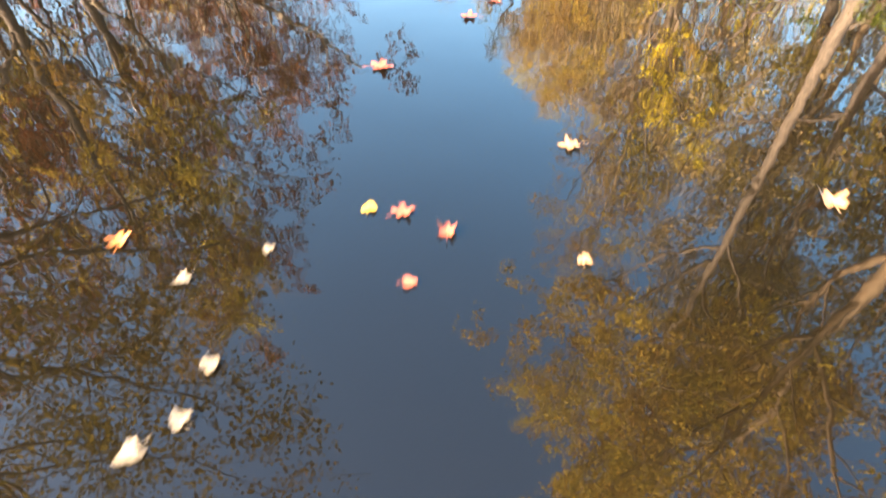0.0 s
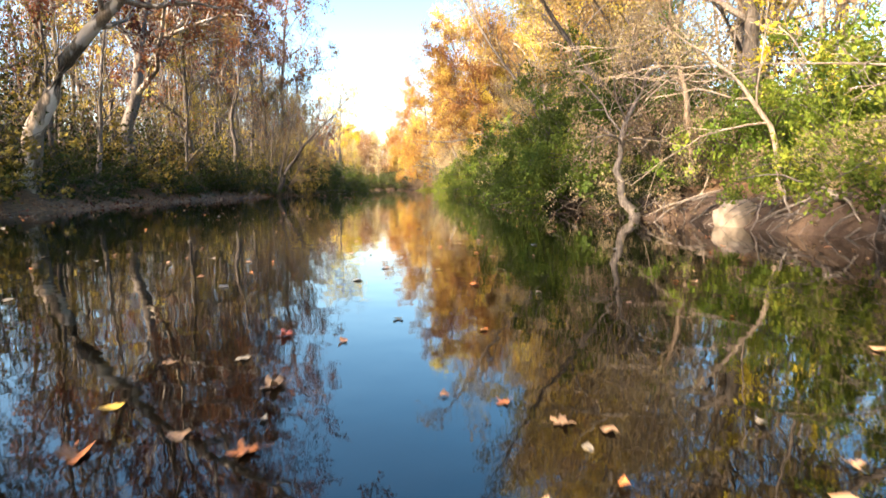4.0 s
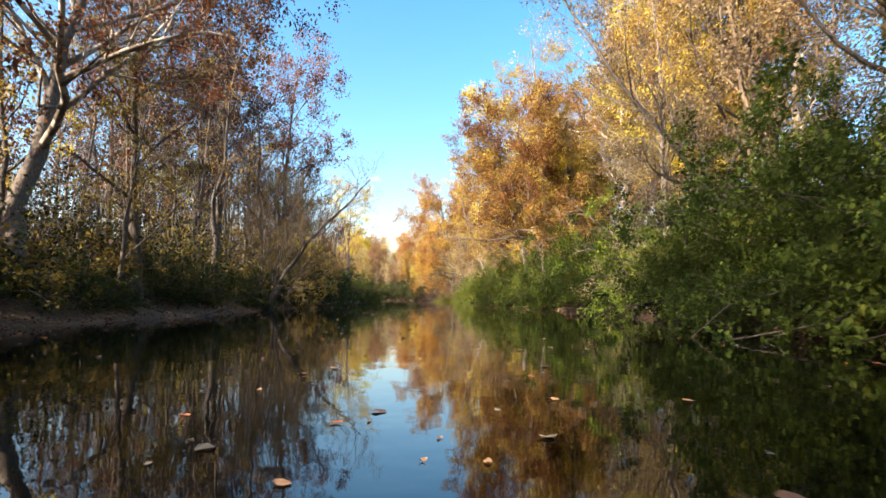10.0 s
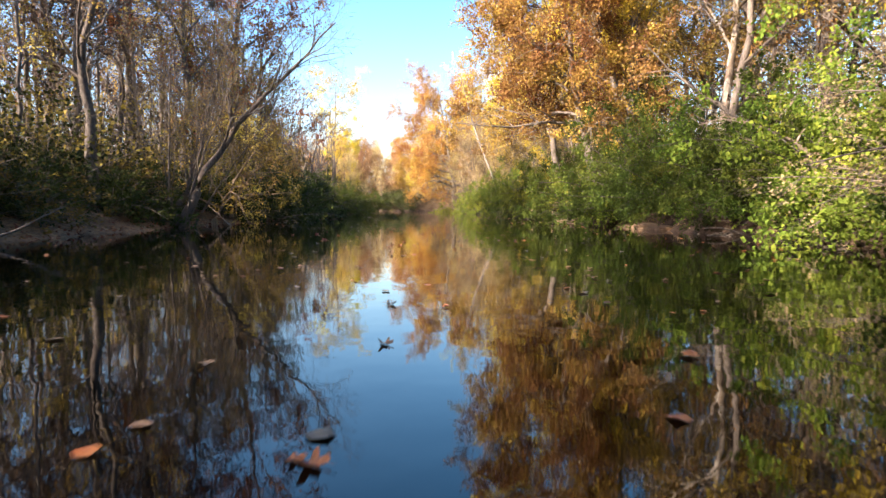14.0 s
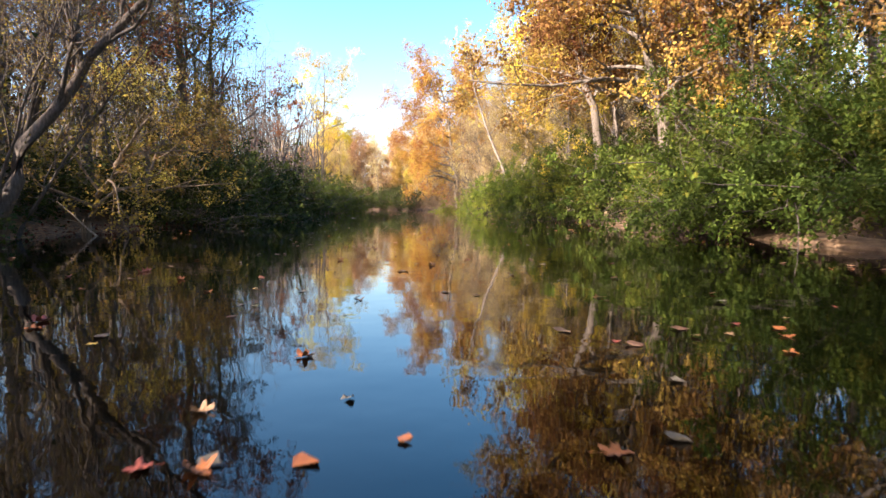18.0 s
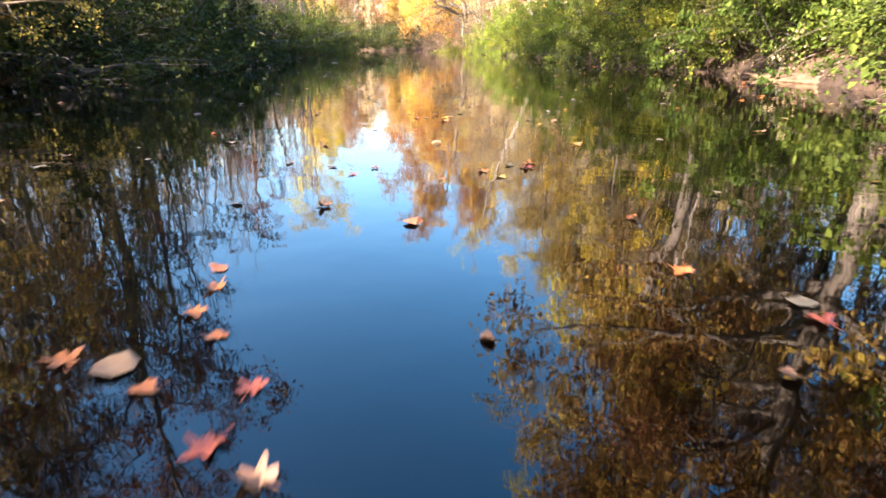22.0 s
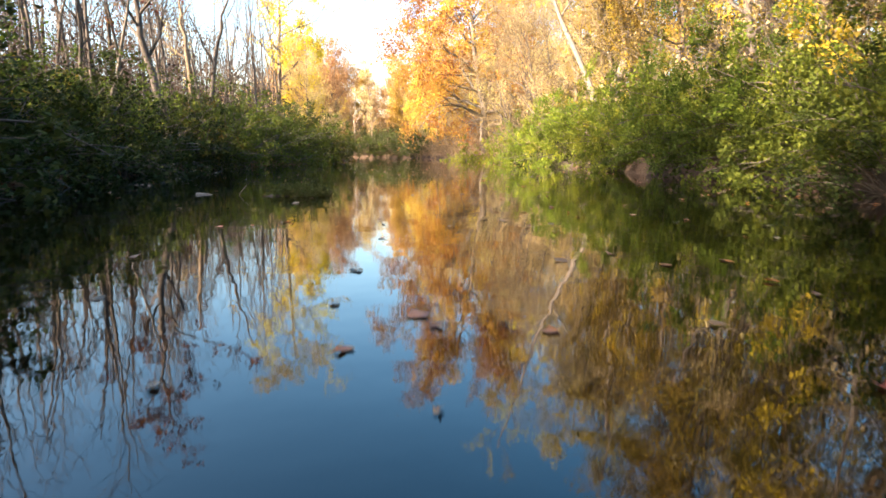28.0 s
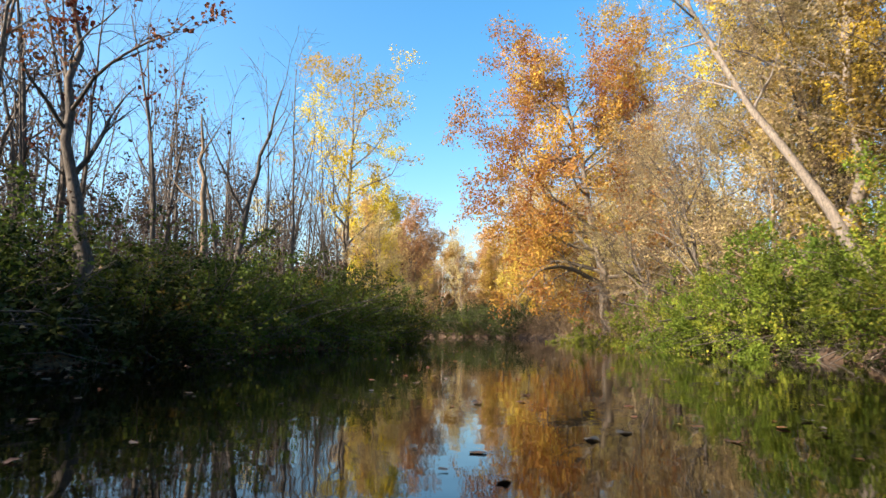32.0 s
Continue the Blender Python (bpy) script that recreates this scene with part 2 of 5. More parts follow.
LEFT_Y = [-300, 20, 26, 35, 45, 60, 70, 82, 96, 107, 116, 126, 136, 148, 158, 166, 180, 200, 220, 230, 237, 246]
LEFT_X = [-18, -15, -14.8, -15, -17, -16.5, -17, -17.6, -17, -17.5, -19.8, -21.3, -21.6, -19.8, -18.8, -20, -22.3, -25, -32.5, -48, -80, -90]


def right_edge(y):
    return np.interp(y, RIGHT_Y, RIGHT_X) + 0.28 * np.sin(1.1 * np.asarray(y)) + 0.16 * np.sin(2.9 * np.asarray(y) + 1)


def left_edge(y):
    return np.minimum(np.interp(y, LEFT_Y, LEFT_X) + 0.25 * np.sin(0.9 * np.asarray(y) + 2) + 0.15 * np.sin(2.3 * np.asarray(y)), right_edge(y) - 2)


def land(x, y):
    """The ground's height."""
    x, y = np.asarray(x, float), np.asarray(y, float)
    dr, dl = x - right_edge(y), left_edge(y) - x
    zr = np.interp(dr, [-6, -1.5, 0, 0.3, 0.8, 2.0, 5, 12, 40], [-1.2, -0.5, -0.04, 0.38, 0.8, 1.25, 1.9, 2.4, 2.8])
    zl = np.interp(dl, [-6, -2, 0, 1.5, 2.6, 4.5, 9, 20, 40], [-1.2, -0.4, -0.03, 0.28, 0.75, 1.3, 1.8, 2.2, 2.7])
    z = np.maximum(zr, zl)
    lumps = 0.5 * np.sin(1.7 * x + 0.6 * y) * np.sin(1.3 * y - 0.4 * x) + 0.3 * np.sin(3.9 * y + 2.2 * x) + 0.2 * np.sin(7.3 * y - 3 * x)
    z = z + 0.16 * lumps * np.clip(np.maximum(dr, dl) / 1.2, 0, 1)
    far = np.clip((y - 236) / 14, 0, 1)
    z = z * (1 - far) + np.maximum(z, 2.2) * far
    # the valley's sides
    out = np.clip((np.maximum(np.maximum(dr, dl), (y - 250) * 1.2) - 22) / 95, 0, 1)
    return z + 14 * out * out * (3 - 2 * out)


# ---- mesh helpers ----
def mesh_object(name, verts, faces, mat, parent=None, smooth=True, label=""):
    me = bpy.data.meshes.new(name)
    me.from_pydata(np.asarray(verts).tolist(), [], np.asarray(faces).tolist() if not isinstance(faces, list) else faces)
    me.materials.append(mat)
    if smooth:
        me.shade_smooth()
    ob = new(name, me)
    ob.parent = parent
    return tagged(ob, label) if label else ob


def joined(pieces):
    """Several (verts, faces) of equal face size as one."""
    vs, fs, at = [], [], 0
    for v, f in pieces:
        vs.append(v)
        fs.append(f + at)
        at += len(v)
    return np.concatenate(vs), np.concatenate(fs)


def unit(v):
    return v / np.maximum(np.linalg.norm(v, axis=-1, keepdims=True), 1e-9)


def side_ways(t):
    ref = np.where(np.abs(t[..., 2:3]) > 0.9, np.array([1.0, 0, 0]), np.array([0, 0, 1.0]))
    u = unit(np.cross(t, ref))
    return u, np.cross(t, u)


def tubes(pts, rad, sides):
    """Tapered tubes along n lines of k points each: (verts, quads)."""
    n, k, _ = pts.shape
    t = unit(np.gradient(pts, axis=1))
    u, v = side_ways(t)
    a = np.arange(sides) * 2 * np.pi / sides
    ring = pts[:, :, None] + rad[:, :, None, None] * (np.cos(a)[None, None, :, None] * u[:, :, None] + np.sin(a)[None, None, :, None] * v[:, :, None])
    i = np.arange(n * k * sides).reshape(n, k, sides)
    nxt = np.roll(i, -1, axis=2)
    q = np.stack([i[:, :-1], nxt[:, :-1], nxt[:, 1:], i[:, 1:]], -1).reshape(-1, 4)
    return ring.reshape(-1, 3), q


def grow(rng, way, start, length, k, wobble, pull):
    """n lines of k points that wander from their starts; pull bends them up or, below 0, down."""
    p, d, out = start, unit(way), [start]
    for _ in range(k - 1):
        d = unit(d + wobble * rng.normal(size=d.shape) + np.array([0, 0, pull]))
        p = p + d * (length / (k - 1))[:, None]
        out.append(p)
    return np.stack(out, 1)


def offshoots(rng, pts, rad, m, lo, hi, length, spread, up, k, wobble, pull, thick, thin, nodes=0):
    """m side shoots on each of n lines, in the lines' order."""
    n, kk, _ = pts.shape
    f = lo + (hi - lo) * (np.arange(m) + rng.random((n, m))) / m
    if nodes:
        f = lo + (hi - lo) * (np.floor(np.arange(m) * nodes / m) + 0.15 + 0.25 * rng.random((n, m)) + 0.6 * rng.random((n, 1))) / nodes
    g = np.clip(f, 0, 0.999) * (kk - 1)
    i, w = g.astype(int), (g - g.astype(int))
    row = np.arange(n)[:, None]
    start = pts[row, i] * (1 - w[..., None]) + pts[row, i + 1] * w[..., None]
    r = (rad[row, i] * (1 - w) + rad[row, i + 1] * w) * thick
    t = unit(pts[row, i + 1] - pts[row, i])
    u, v = side_ways(t)
    az = np.arange(m) * 2.4 + rng.random((n, 1)) * 6.28 + rng.normal(size=(n, m)) * 0.4
    a = spread[0] + (spread[1] - spread[0]) * rng.random((n, m))
    d = np.cos(a)[..., None] * t + np.sin(a)[..., None] * (np.cos(az)[..., None] * u + np.sin(az)[..., None] * v)
    d = d + (np.array([0, 0, up]) if np.isscalar(up) else np.array(up))
    ln = (length * (1 - 0.5 * f) * (0.65 + 0.7 * rng.random((n, m)))).ravel()
    line = grow(rng, d.reshape(-1, 3), start.reshape(-1, 3), ln, k, wobble, pull)
    radii = np.maximum(r.reshape(-1, 1) * np.linspace(1, 0.22, k)[None], thin)
    return line, radii


def leaves(rng, lines, count, size, scatter, flat=0.4, droop=0.3, lo=0.15, corners=4):
    """count small leaves along each line, folded or, with 3 corners, flat: (verts, faces)."""
    n, k, _ = lines.shape
    m = n * count
    f = lo + (0.999 - lo) * rng.random((n, count))
    g = f * (k - 1)
    i, w = g.astype(int), (g - g.astype(int))[..., None]
    row = np.arange(n)[:, None]
    at = (lines[row, i] * (1 - w) + lines[row, i + 1] * w).reshape(-1, 3) + rng.normal(size=(m, 3)) * scatter
    d = rng.normal(size=(m, 3))
    d[:, 2] -= droop
    d = unit(d)
    nrm = rng.normal(size=(m, 3))
    nrm[:, 2] += flat * 3
    s = unit(np.cross(d, nrm))
    nrm = np.cross(s, d)
    z = (size * (0.6 + 0.8 * rng.random(m)))[:, None]
    if corners == 3:
        return np.stack([at, at + d * z * 0.85 + s * z * 0.45, at + d * z * 0.75 - s * z * 0.5], 1).reshape(-1, 3), np.arange(m * 3).reshape(-1, 3)
    v = np.stack([at, at + d * z * 0.5 + s * z * 0.38 + nrm * z * 0.12, at + d * z - nrm * z * 0.1, at + d * z * 0.5 - s * z * 0.38 + nrm * z * 0.12], 1)
    return v.reshape(-1, 3), np.arange(m * 4).reshape(-1, 4)


def bent(points, k=12):
    """k points along a smooth line through the given ones."""
    p = np.asarray(points, float)
    if len(p) == 2:
        p = np.array([p[0], (p[0] + p[1]) / 2, p[1]])
    s, x = np.linspace(0, 1, len(p)), np.linspace(0, 1, k)
    q = np.stack([np.interp(x, s, p[:, a]) for a in range(3)], 1)
    for _ in range(2):
        q[1:-1] = (q[:-2] + 2 * q[1:-1] + q[2:]) / 4
    return q

# ---- ground and water ----
def build_ground():
    off = [2600, 1200, 500, 200, 100, 60, 40, 28, 20, 15, 12, 9.5, 7.5, 6, 5, 4.2, 3.5, 2.9, 2.4, 2, 1.6, 1.3, 1, 0.75, 0.5, 0.3, 0.12, -0.1, -0.4, -1.2, -3]
    ys = np.concatenate([[-2600, -1000, -400, -150, -80, -50, -30, -20, -12, -6], np.arange(-3, 150, 0.5), np.arange(150, 262, 1.2), [270, 285, 310, 350, 420, 600, 1000, 2600]])
    le, re = left_edge(ys), right_edge(ys)
    cols = [le - o for o in off] + [le + (re - le) * f for f in (0.3, 0.5, 0.7)] + [re + o for o in reversed(off)]
    x = np.stack(cols, 1)
    # where the creek ends, the inner columns must stay in order
    x = np.maximum.accumulate(x, axis=1)
    y = np.repeat(ys[:, None], x.shape[1], 1)
    z = land(x, y)
    r, c = x.shape
    i = np.arange(r * c).reshape(r, c)
    q = np.stack([i[:-1, :-1], i[:-1, 1:], i[1:, 1:], i[1:, :-1]], -1).reshape(-1, 4)
    ob = mesh_object("ground", np.stack([x, y, z], -1).reshape(-1, 3), q, GROUND)
    tagged(ob, "brown creek bank of clay soil and fallen leaf litter", "ground", kind="structure")


def build_water():
    xs, ys = np.linspace(-130, 30, 33), np.linspace(-280, 262, 110)
    x, y = np.meshgrid(xs, ys)
    i = np.arange(x.size).reshape(x.shape)
    q = np.stack([i[:-1, :-1], i[:-1, 1:], i[1:, 1:], i[1:, :-1]], -1).reshape(-1, 4)
    ob = mesh_object("water", np.stack([x, y, 0 * x], -1).reshape(-1, 3), q, WATER)
    tagged(ob, "still murky creek water mirroring trees and sky", "water", kind="structure")


build_ground()
build_water()


# ---- trees ----
def thing(name, label, category, group=""):
    return tagged(new(name), label, category, group)


def tree(name, label, seed, path, radius, bark, leaf=None, limbs=9, first=0.3, limb_len=6.0, spread=(0.7, 1.2), up=0.2, pull=0.06,
         branches=6, twigs=5, leaf_count=9, leaf_size=0.2, scatter=0.16, second=None, sides=10, base=(0, 0, 0), leaf_part=1.0, group="", toward=0.0):
    """A tree along the given trunk line: trunk, limbs with their twigs, and a crown of single leaves."""
    rng = np.random.default_rng(seed)
    root = thing(name, label, "tree", group)
    line = bent(path, 14)
    line[1:] += rng.normal(size=(13, 3)) * radius * 0.35 * np.array([1, 1, 0.2])
    s = np.linspace(0, 1, 14)
    rad = radius * (1 - 0.86 * s ** 0.9) + radius * 0.55 * np.exp(-s * 16)
    line[0, 2] -= 0.4
    v, f = tubes(line[None], rad[None], sides)
    mesh_object("trunk", v, f, BARK[bark], root)
    l1, r1 = offshoots(rng, line[None], rad[None], limbs, first, 0.99, limb_len, spread, (toward, 0, up), 8, 0.16, pull, 0.55, 0.012)
    l2, r2 = offshoots(rng, l1, r1, branches, 0.22, 1.0, limb_len * 0.44, (0.5, 1.1), 0.1, 4, 0.22, pull * 0.6, 0.6, 0.008)
    l3, r3 = offshoots(rng, l2, r2, twigs, 0.2, 1.0, limb_len * 0.2, (0.4, 1.1), 0.05, 2, 0.25, 0.02, 0.6, 0.005)
    upper = BARK[second or bark]
    thin = 4 if leaf_count > 6 else 1
    leafy = leaf and leaf_count
    # leafy boughs beside bare ones
    keep = (rng.random(len(l2)) < 0.1 + 0.72 * leaf_part).repeat(twigs)
    count, span = int(leaf_count * 1.75 + 0.5), leaf_size * 0.76
    for i in range(limbs):
        b, t = slice(i * branches, (i + 1) * branches), slice(i * branches * twigs, (i + 1) * branches * twigs)
        k = 3 if thin > 1 and group else 1
        v, f = joined([tubes(l1[i:i + 1], r1[i:i + 1], 5), tubes(l2[b][:, ::k], r2[b][:, ::k], 3), tubes(l3[t][::thin], r3[t][::thin], 3)])
        limb = mesh_object("limb", v, f, upper, root)
        if leafy and not group and keep[t].any():
            v, f = leaves(rng, l3[t][keep[t]], count, span, scatter * 0.66)
            mesh_object("foliage", v, f, LEAF[leaf], limb, smooth=False)
    if leafy and group:
        v, f = leaves(rng, l3[keep], count, span, scatter * 0.66, corners=3)
        mesh_object("crown", v, f, LEAF[leaf], root, smooth=False)
    root.location = base
    return root


def on_land(x, y, sink=0.08):
    return (x, y, float(land(x, y)) - sink)


def copies(model, spots, rng, lo=0.85, hi=1.2):
    """The model stands at the first spot, its copies at the others."""
    for i, (x, y) in enumerate(spots):
        k = lo + (hi - lo) * rng.random()
        m = pose(*on_land(x, y), rng.normal() * 2.5, rng.normal() * 2.5, rng.random() * 360) @ Matrix.Diagonal((k, k, k * (0.92 + 0.16 * rng.random()), 1))
        if i == 0:
            model.matrix_basis = m
        else:
            copy = copy_thing(model, Matrix())
            copy.matrix_basis = m


def straight(h, lean=0.0):
    return [(0, 0, 0), (lean * 0.3, 0.1, h * 0.35), (lean * 0.7, -0.15, h * 0.7), (lean, 0, h)]


# single trees of the left bank
tree("sycamore_tree", "pale sycamore leaning far over the creek from the bank, russet leaves", 11, [(0, 0, 0), (0.5, 0, 2.2), (2.2, 0, 5.4), (3.8, 0.1, 7.6), (5.3, 0.2, 8.9), (7.8, 0.3, 10.3), (10, 0.4, 11.7), (13, 0.6, 14.5)], 0.46, "pale",
     "russet", limbs=11, first=0.38, limb_len=6.5, up=0.35, branches=7, twigs=6, leaf_count=10, leaf_size=0.22, base=on_land(-18.2, 35), leaf_part=0.85)
tree("sycamore_tree", "tall sycamore with white upper limbs and russet leaves", 23, [(0, 0, 0), (0.4, 0.5, 4), (0.7, 1.2, 9), (1.1, 1.8, 12), (1.9, 2.6, 15.5), (3.0, 3, 21), (4.2, 3, 26)], 0.48, "grey", "russet", limbs=18, first=0.22,
     limb_len=15.0, spread=(0.8, 1.35), up=0.1, toward=0.45, branches=9, twigs=7, leaf_count=21, leaf_size=0.21, scatter=0.25, second="pale", base=on_land(-21.6, 50.2))
tree("ash_tree", "dark sinuous trunk with sparse yellow leaves", 31, [(0, 0, 0), (0.3, 0, 4), (-0.5, 0, 7), (0.9, 0, 10), (0.6, 0, 15), (1.8, 0, 21)], 0.30, "dark", "gold", limbs=9, first=0.3, limb_len=5.5,
     leaf_count=4, leaf_size=0.18, base=on_land(-21.4, 72.4), leaf_part=0.5)
tree("willow_tree", "leaning bare multi-stemmed tree with fine dark twigs over the water", 37, [(0, 0, 0), (1.2, 0, 2.4), (2.6, 0.4, 4.9), (4.4, 0.6, 7.0), (6.4, 0.6, 8.6), (8.2, 0.6, 10.8)], 0.24, "dark", "olive", limbs=12,
     first=0.3, limb_len=5.0, spread=(0.5, 1.0), up=0.55, pull=0.1, branches=7, twigs=6, leaf_count=1, leaf_size=0.10, base=on_land(-17.6, 73.7), leaf_part=0.5)
tree("willow_tree", "second leaning bare stem beside the water, twigs thin", 39, [(0, 0, 0), (0.9, 0.5, 2.4), (1.9, 0.9, 5.6), (2.6, 1.0, 9.5)], 0.17, "dark", "olive", limbs=10, first=0.35, limb_len=4.4, spread=(0.5, 1.0), up=0.5,
     pull=0.1, branches=6, twigs=6, leaf_count=2, leaf_size=0.11, base=on_land(-18.4, 74.6), leaf_part=0.5)
for seed, lean, dy, h, r in ((141, -1.6, 0.3, 9.5, 0.07), (142, 0.4, -0.4, 10.5, 0.08), (147, 2.2, 0.5, 10.5, 0.09), (148, 3.6, -0.3, 9.0, 0.07), (149, 5.2, 0.2, 7.0, 0.06)):
    tree("willow_tree", "slim willow stem fanning up from the shore, few olive leaves", seed, [(0, 0, 0), (lean * 0.25, dy, h * 0.3), (lean * 0.6, dy, h * 0.65), (lean, dy, h)], r, "dark", "olive", limbs=11, first=0.2, limb_len=4.0,
         spread=(0.4, 0.9), up=0.4, pull=0.06, branches=7, twigs=6, leaf_count=3, leaf_size=0.085, base=on_land(-17.9 + 0.15 * lean, 73.9 + dy))
tree("box_elder_tree", "low box elder with arching stems and olive-yellow leaves over the bank", 41, [(0, 0, 0), (0.7, 0, 1.6), (1.7, 0, 3.4), (2.9, 0, 4.8)], 0.16, "tan", "gold", limbs=13, first=0.15, limb_len=4.8,
     spread=(0.8, 1.3), up=0.15, pull=-0.02, branches=7, twigs=5, leaf_count=9, leaf_size=0.13, base=on_land(-17.8, 79.0))
tree("box_elder_tree", "low box elder with drooping limbs and yellowing leaves", 43, [(0, 0, 0), (0.6, 0.2, 1.8), (1.2, 0.6, 3.6), (1.9, 1, 5.4)], 0.15, "tan", "olive", limbs=12, first=0.15, limb_len=4.4,
     spread=(0.8, 1.3), up=0.1, pull=-0.02, branches=7, twigs=5, leaf_count=9, leaf_size=0.13, base=on_land(-18.6, 84.0))
tree("sycamore_tree", "thin pale trunk leaning toward the creek", 47, [(0, 0, 0), (0.8, 0, 3.5), (1.9, 0, 8), (3.2, 0, 13)], 0.15, "grey", "russet", limbs=7, first=0.5, limb_len=3.4, leaf_count=6, leaf_size=0.22, base=on_land(-24.2, 126),
     leaf_part=0.5)
tree("sycamore_tree", "dark forked sycamore holding clusters of brown leaves", 53, [(0, 0, 0), (-0.3, 0, 3.4), (-1.1, 0, 7), (-1.6, 0, 11), (-0.8, 0, 17)], 0.36, "dark", "russet", limbs=10, first=0.42, limb_len=7.0, up=0.3,
     leaf_count=6, leaf_size=0.24, base=on_land(-23.0, 131), leaf_part=0.45)
tree("dead_tree", "broken dead trunk with a splintered top and one bare limb", 59, [(0, 0, 0), (-0.1, 0, 5), (-0.5, 0, 10), (-0.6, 0, 13.4)], 0.34, "tan", None, limbs=2, first=0.36, limb_len=4.2, branches=4, twigs=3, base=on_land(-27.6, 146))
tree("dead_tree", "dead forked tree with thick bare twisting limbs", 61, [(0, 0, 0), (0.2, 0, 3), (1.0, 0, 7), (2.2, 0, 11), (3.4, 0, 16)], 0.36, "dark", None, limbs=6, first=0.16, limb_len=8.0, spread=(0.4, 0.9), up=0.35, pull=0.1,
     branches=4, twigs=3, base=on_land(-28.0, 149.7))
tree("hickory_tree", "tall hickory with thinning yellow leaves and a bare pinkish top", 67, straight(26, 1.2), 0.34, "grey", "yellow", limbs=19, first=0.25, limb_len=10.5, up=0.02, pull=0.0, branches=8, twigs=6, leaf_count=13, leaf_size=0.25, scatter=0.3, base=on_land(-27.4, 171.6),
     leaf_part=0.75)

tree("oak_tree", "broad oak with dark brown-gold leaves spreading over the creek", 63, straight(12.5, 6.5), 0.36, "dark", "olive", limbs=18, first=0.25, limb_len=10.5, toward=0.4, up=0.0, branches=8, twigs=6, leaf_count=16, leaf_size=0.18,
     scatter=0.4, base=on_land(-16.6, 7.0))
tree("oak_tree", "oak with amber leaves beside the shaded shore", 64, straight(23, 3.0), 0.32, "dark", "gold", limbs=17, first=0.22, limb_len=9.0, toward=0.3, branches=8, twigs=6, leaf_count=20, leaf_size=0.21, scatter=0.24, base=on_land(-18.6, 24.5))
tree("sycamore_tree", "dark-trunked sycamore with twisting pale limbs and russet leaves", 65, straight(25, 5.0), 0.34, "dark", "russet", second="pale", limbs=17, first=0.25, limb_len=9.5, toward=0.35, branches=8, twigs=6, leaf_count=13, leaf_size=0.22, scatter=0.24,
     base=on_land(-17.8, 28.0))

# single trees of the right bank
tree("maple_tree", "golden maple with twisting bare limbs above the roots", 66, straight(19, -2.4), 0.32, "tan", "gold", limbs=15, first=0.36, limb_len=8.0, toward=-0.3, branches=8, twigs=6, leaf_count=24, leaf_size=0.17, scatter=0.24, base=on_land(11.6, 10.5))
tree("sycamore_tree", "pale-limbed sycamore with brown-gold leaves over the creek", 68, straight(24, -2.6), 0.22, "grey", "gold", limbs=18, first=0.42, limb_len=9.0, toward=-0.3, branches=8, twigs=6, leaf_count=24, leaf_size=0.17, scatter=0.24, base=on_land(11.2, 16.0))
tree("maple_tree", "gold and green maple leaning out from the bank", 69, straight(23, -2.0), 0.3, "grey", "gold", limbs=17, first=0.2, limb_len=8.5, toward=-0.25, branches=8, twigs=6, leaf_count=22, leaf_size=0.12, scatter=0.24, base=on_land(12.0, 30.0), leaf_part=0.85)
tree("sycamore_tree", "broad sycamore with orange and brown leaves hanging over the creek", 71, [(0, 0, 0), (-0.8, 0, 4), (-2.0, -0.6, 9), (-3.0, -1.2, 14), (-3.4, -1.6, 19)], 0.36, "grey", "amber", limbs=34, first=0.24, limb_len=8.6, toward=-0.22,
     spread=(0.9, 1.5), up=0.08, pull=-0.05, branches=9, twigs=7, leaf_count=24, leaf_size=0.20, scatter=0.3, base=on_land(7.4, 85.0))
tree("sycamore_tree", "white-limbed sycamore forking above the amber crowns", 72, [(0, 0, 0), (-0.6, 0.2, 5), (-1.2, 0.4, 9.5), (-2.2, 0.4, 12.5), (-2.6, 0.2, 18), (-3.4, 0.2, 25)], 0.30, "grey", "gold", second="pale", limbs=12, first=0.42, limb_len=7.0, spread=(0.5, 0.9), up=0.45,
     branches=7, twigs=6, leaf_count=7, leaf_size=0.18, scatter=0.25, base=on_land(8.8, 82.6), leaf_part=0.5)
tree("oak_tree", "thick dark-barked trunk forking high above the green shrubs", 74, [(0, 0, 0), (-0.1, 0, 4), (-0.3, 0, 7.5), (-0.1, 0, 12), (-0.9, 0, 19)], 0.30, "grey", "gold", limbs=11, first=0.36, limb_len=7.0, spread=(0.5, 1.0), up=0.35,
     branches=8, twigs=6, leaf_count=9, leaf_size=0.16, scatter=0.28, base=on_land(9.5, 58.9), leaf_part=0.6)
tree("tulip_tree", "tall tulip tree with bright golden leaves leaning to the water", 73, [(0, 0, 0), (-1.2, 0, 7), (-3.2, 0, 14), (-5.6, 0, 24)], 0.36, "grey", "yellow", limbs=16, first=0.3, limb_len=8.0, branches=8, twigs=6, leaf_count=18,
     leaf_size=0.2, scatter=0.25, base=on_land(7.0, 95.5))
tree("elm_tree", "leaning pale elm with bare fine-twigged limbs", 79, [(0, 0, 0), (-1.6, 0, 2.4), (-4.4, -0.1, 6.2), (-7.2, -0.1, 10.0), (-9.6, 0, 13.8)], 0.21, "grey", "tan", limbs=15, first=0.25, limb_len=5.0, up=0.4, branches=7, twigs=6,
     leaf_count=4, leaf_size=0.16, base=on_land(10.6, 50.6), leaf_part=0.5)
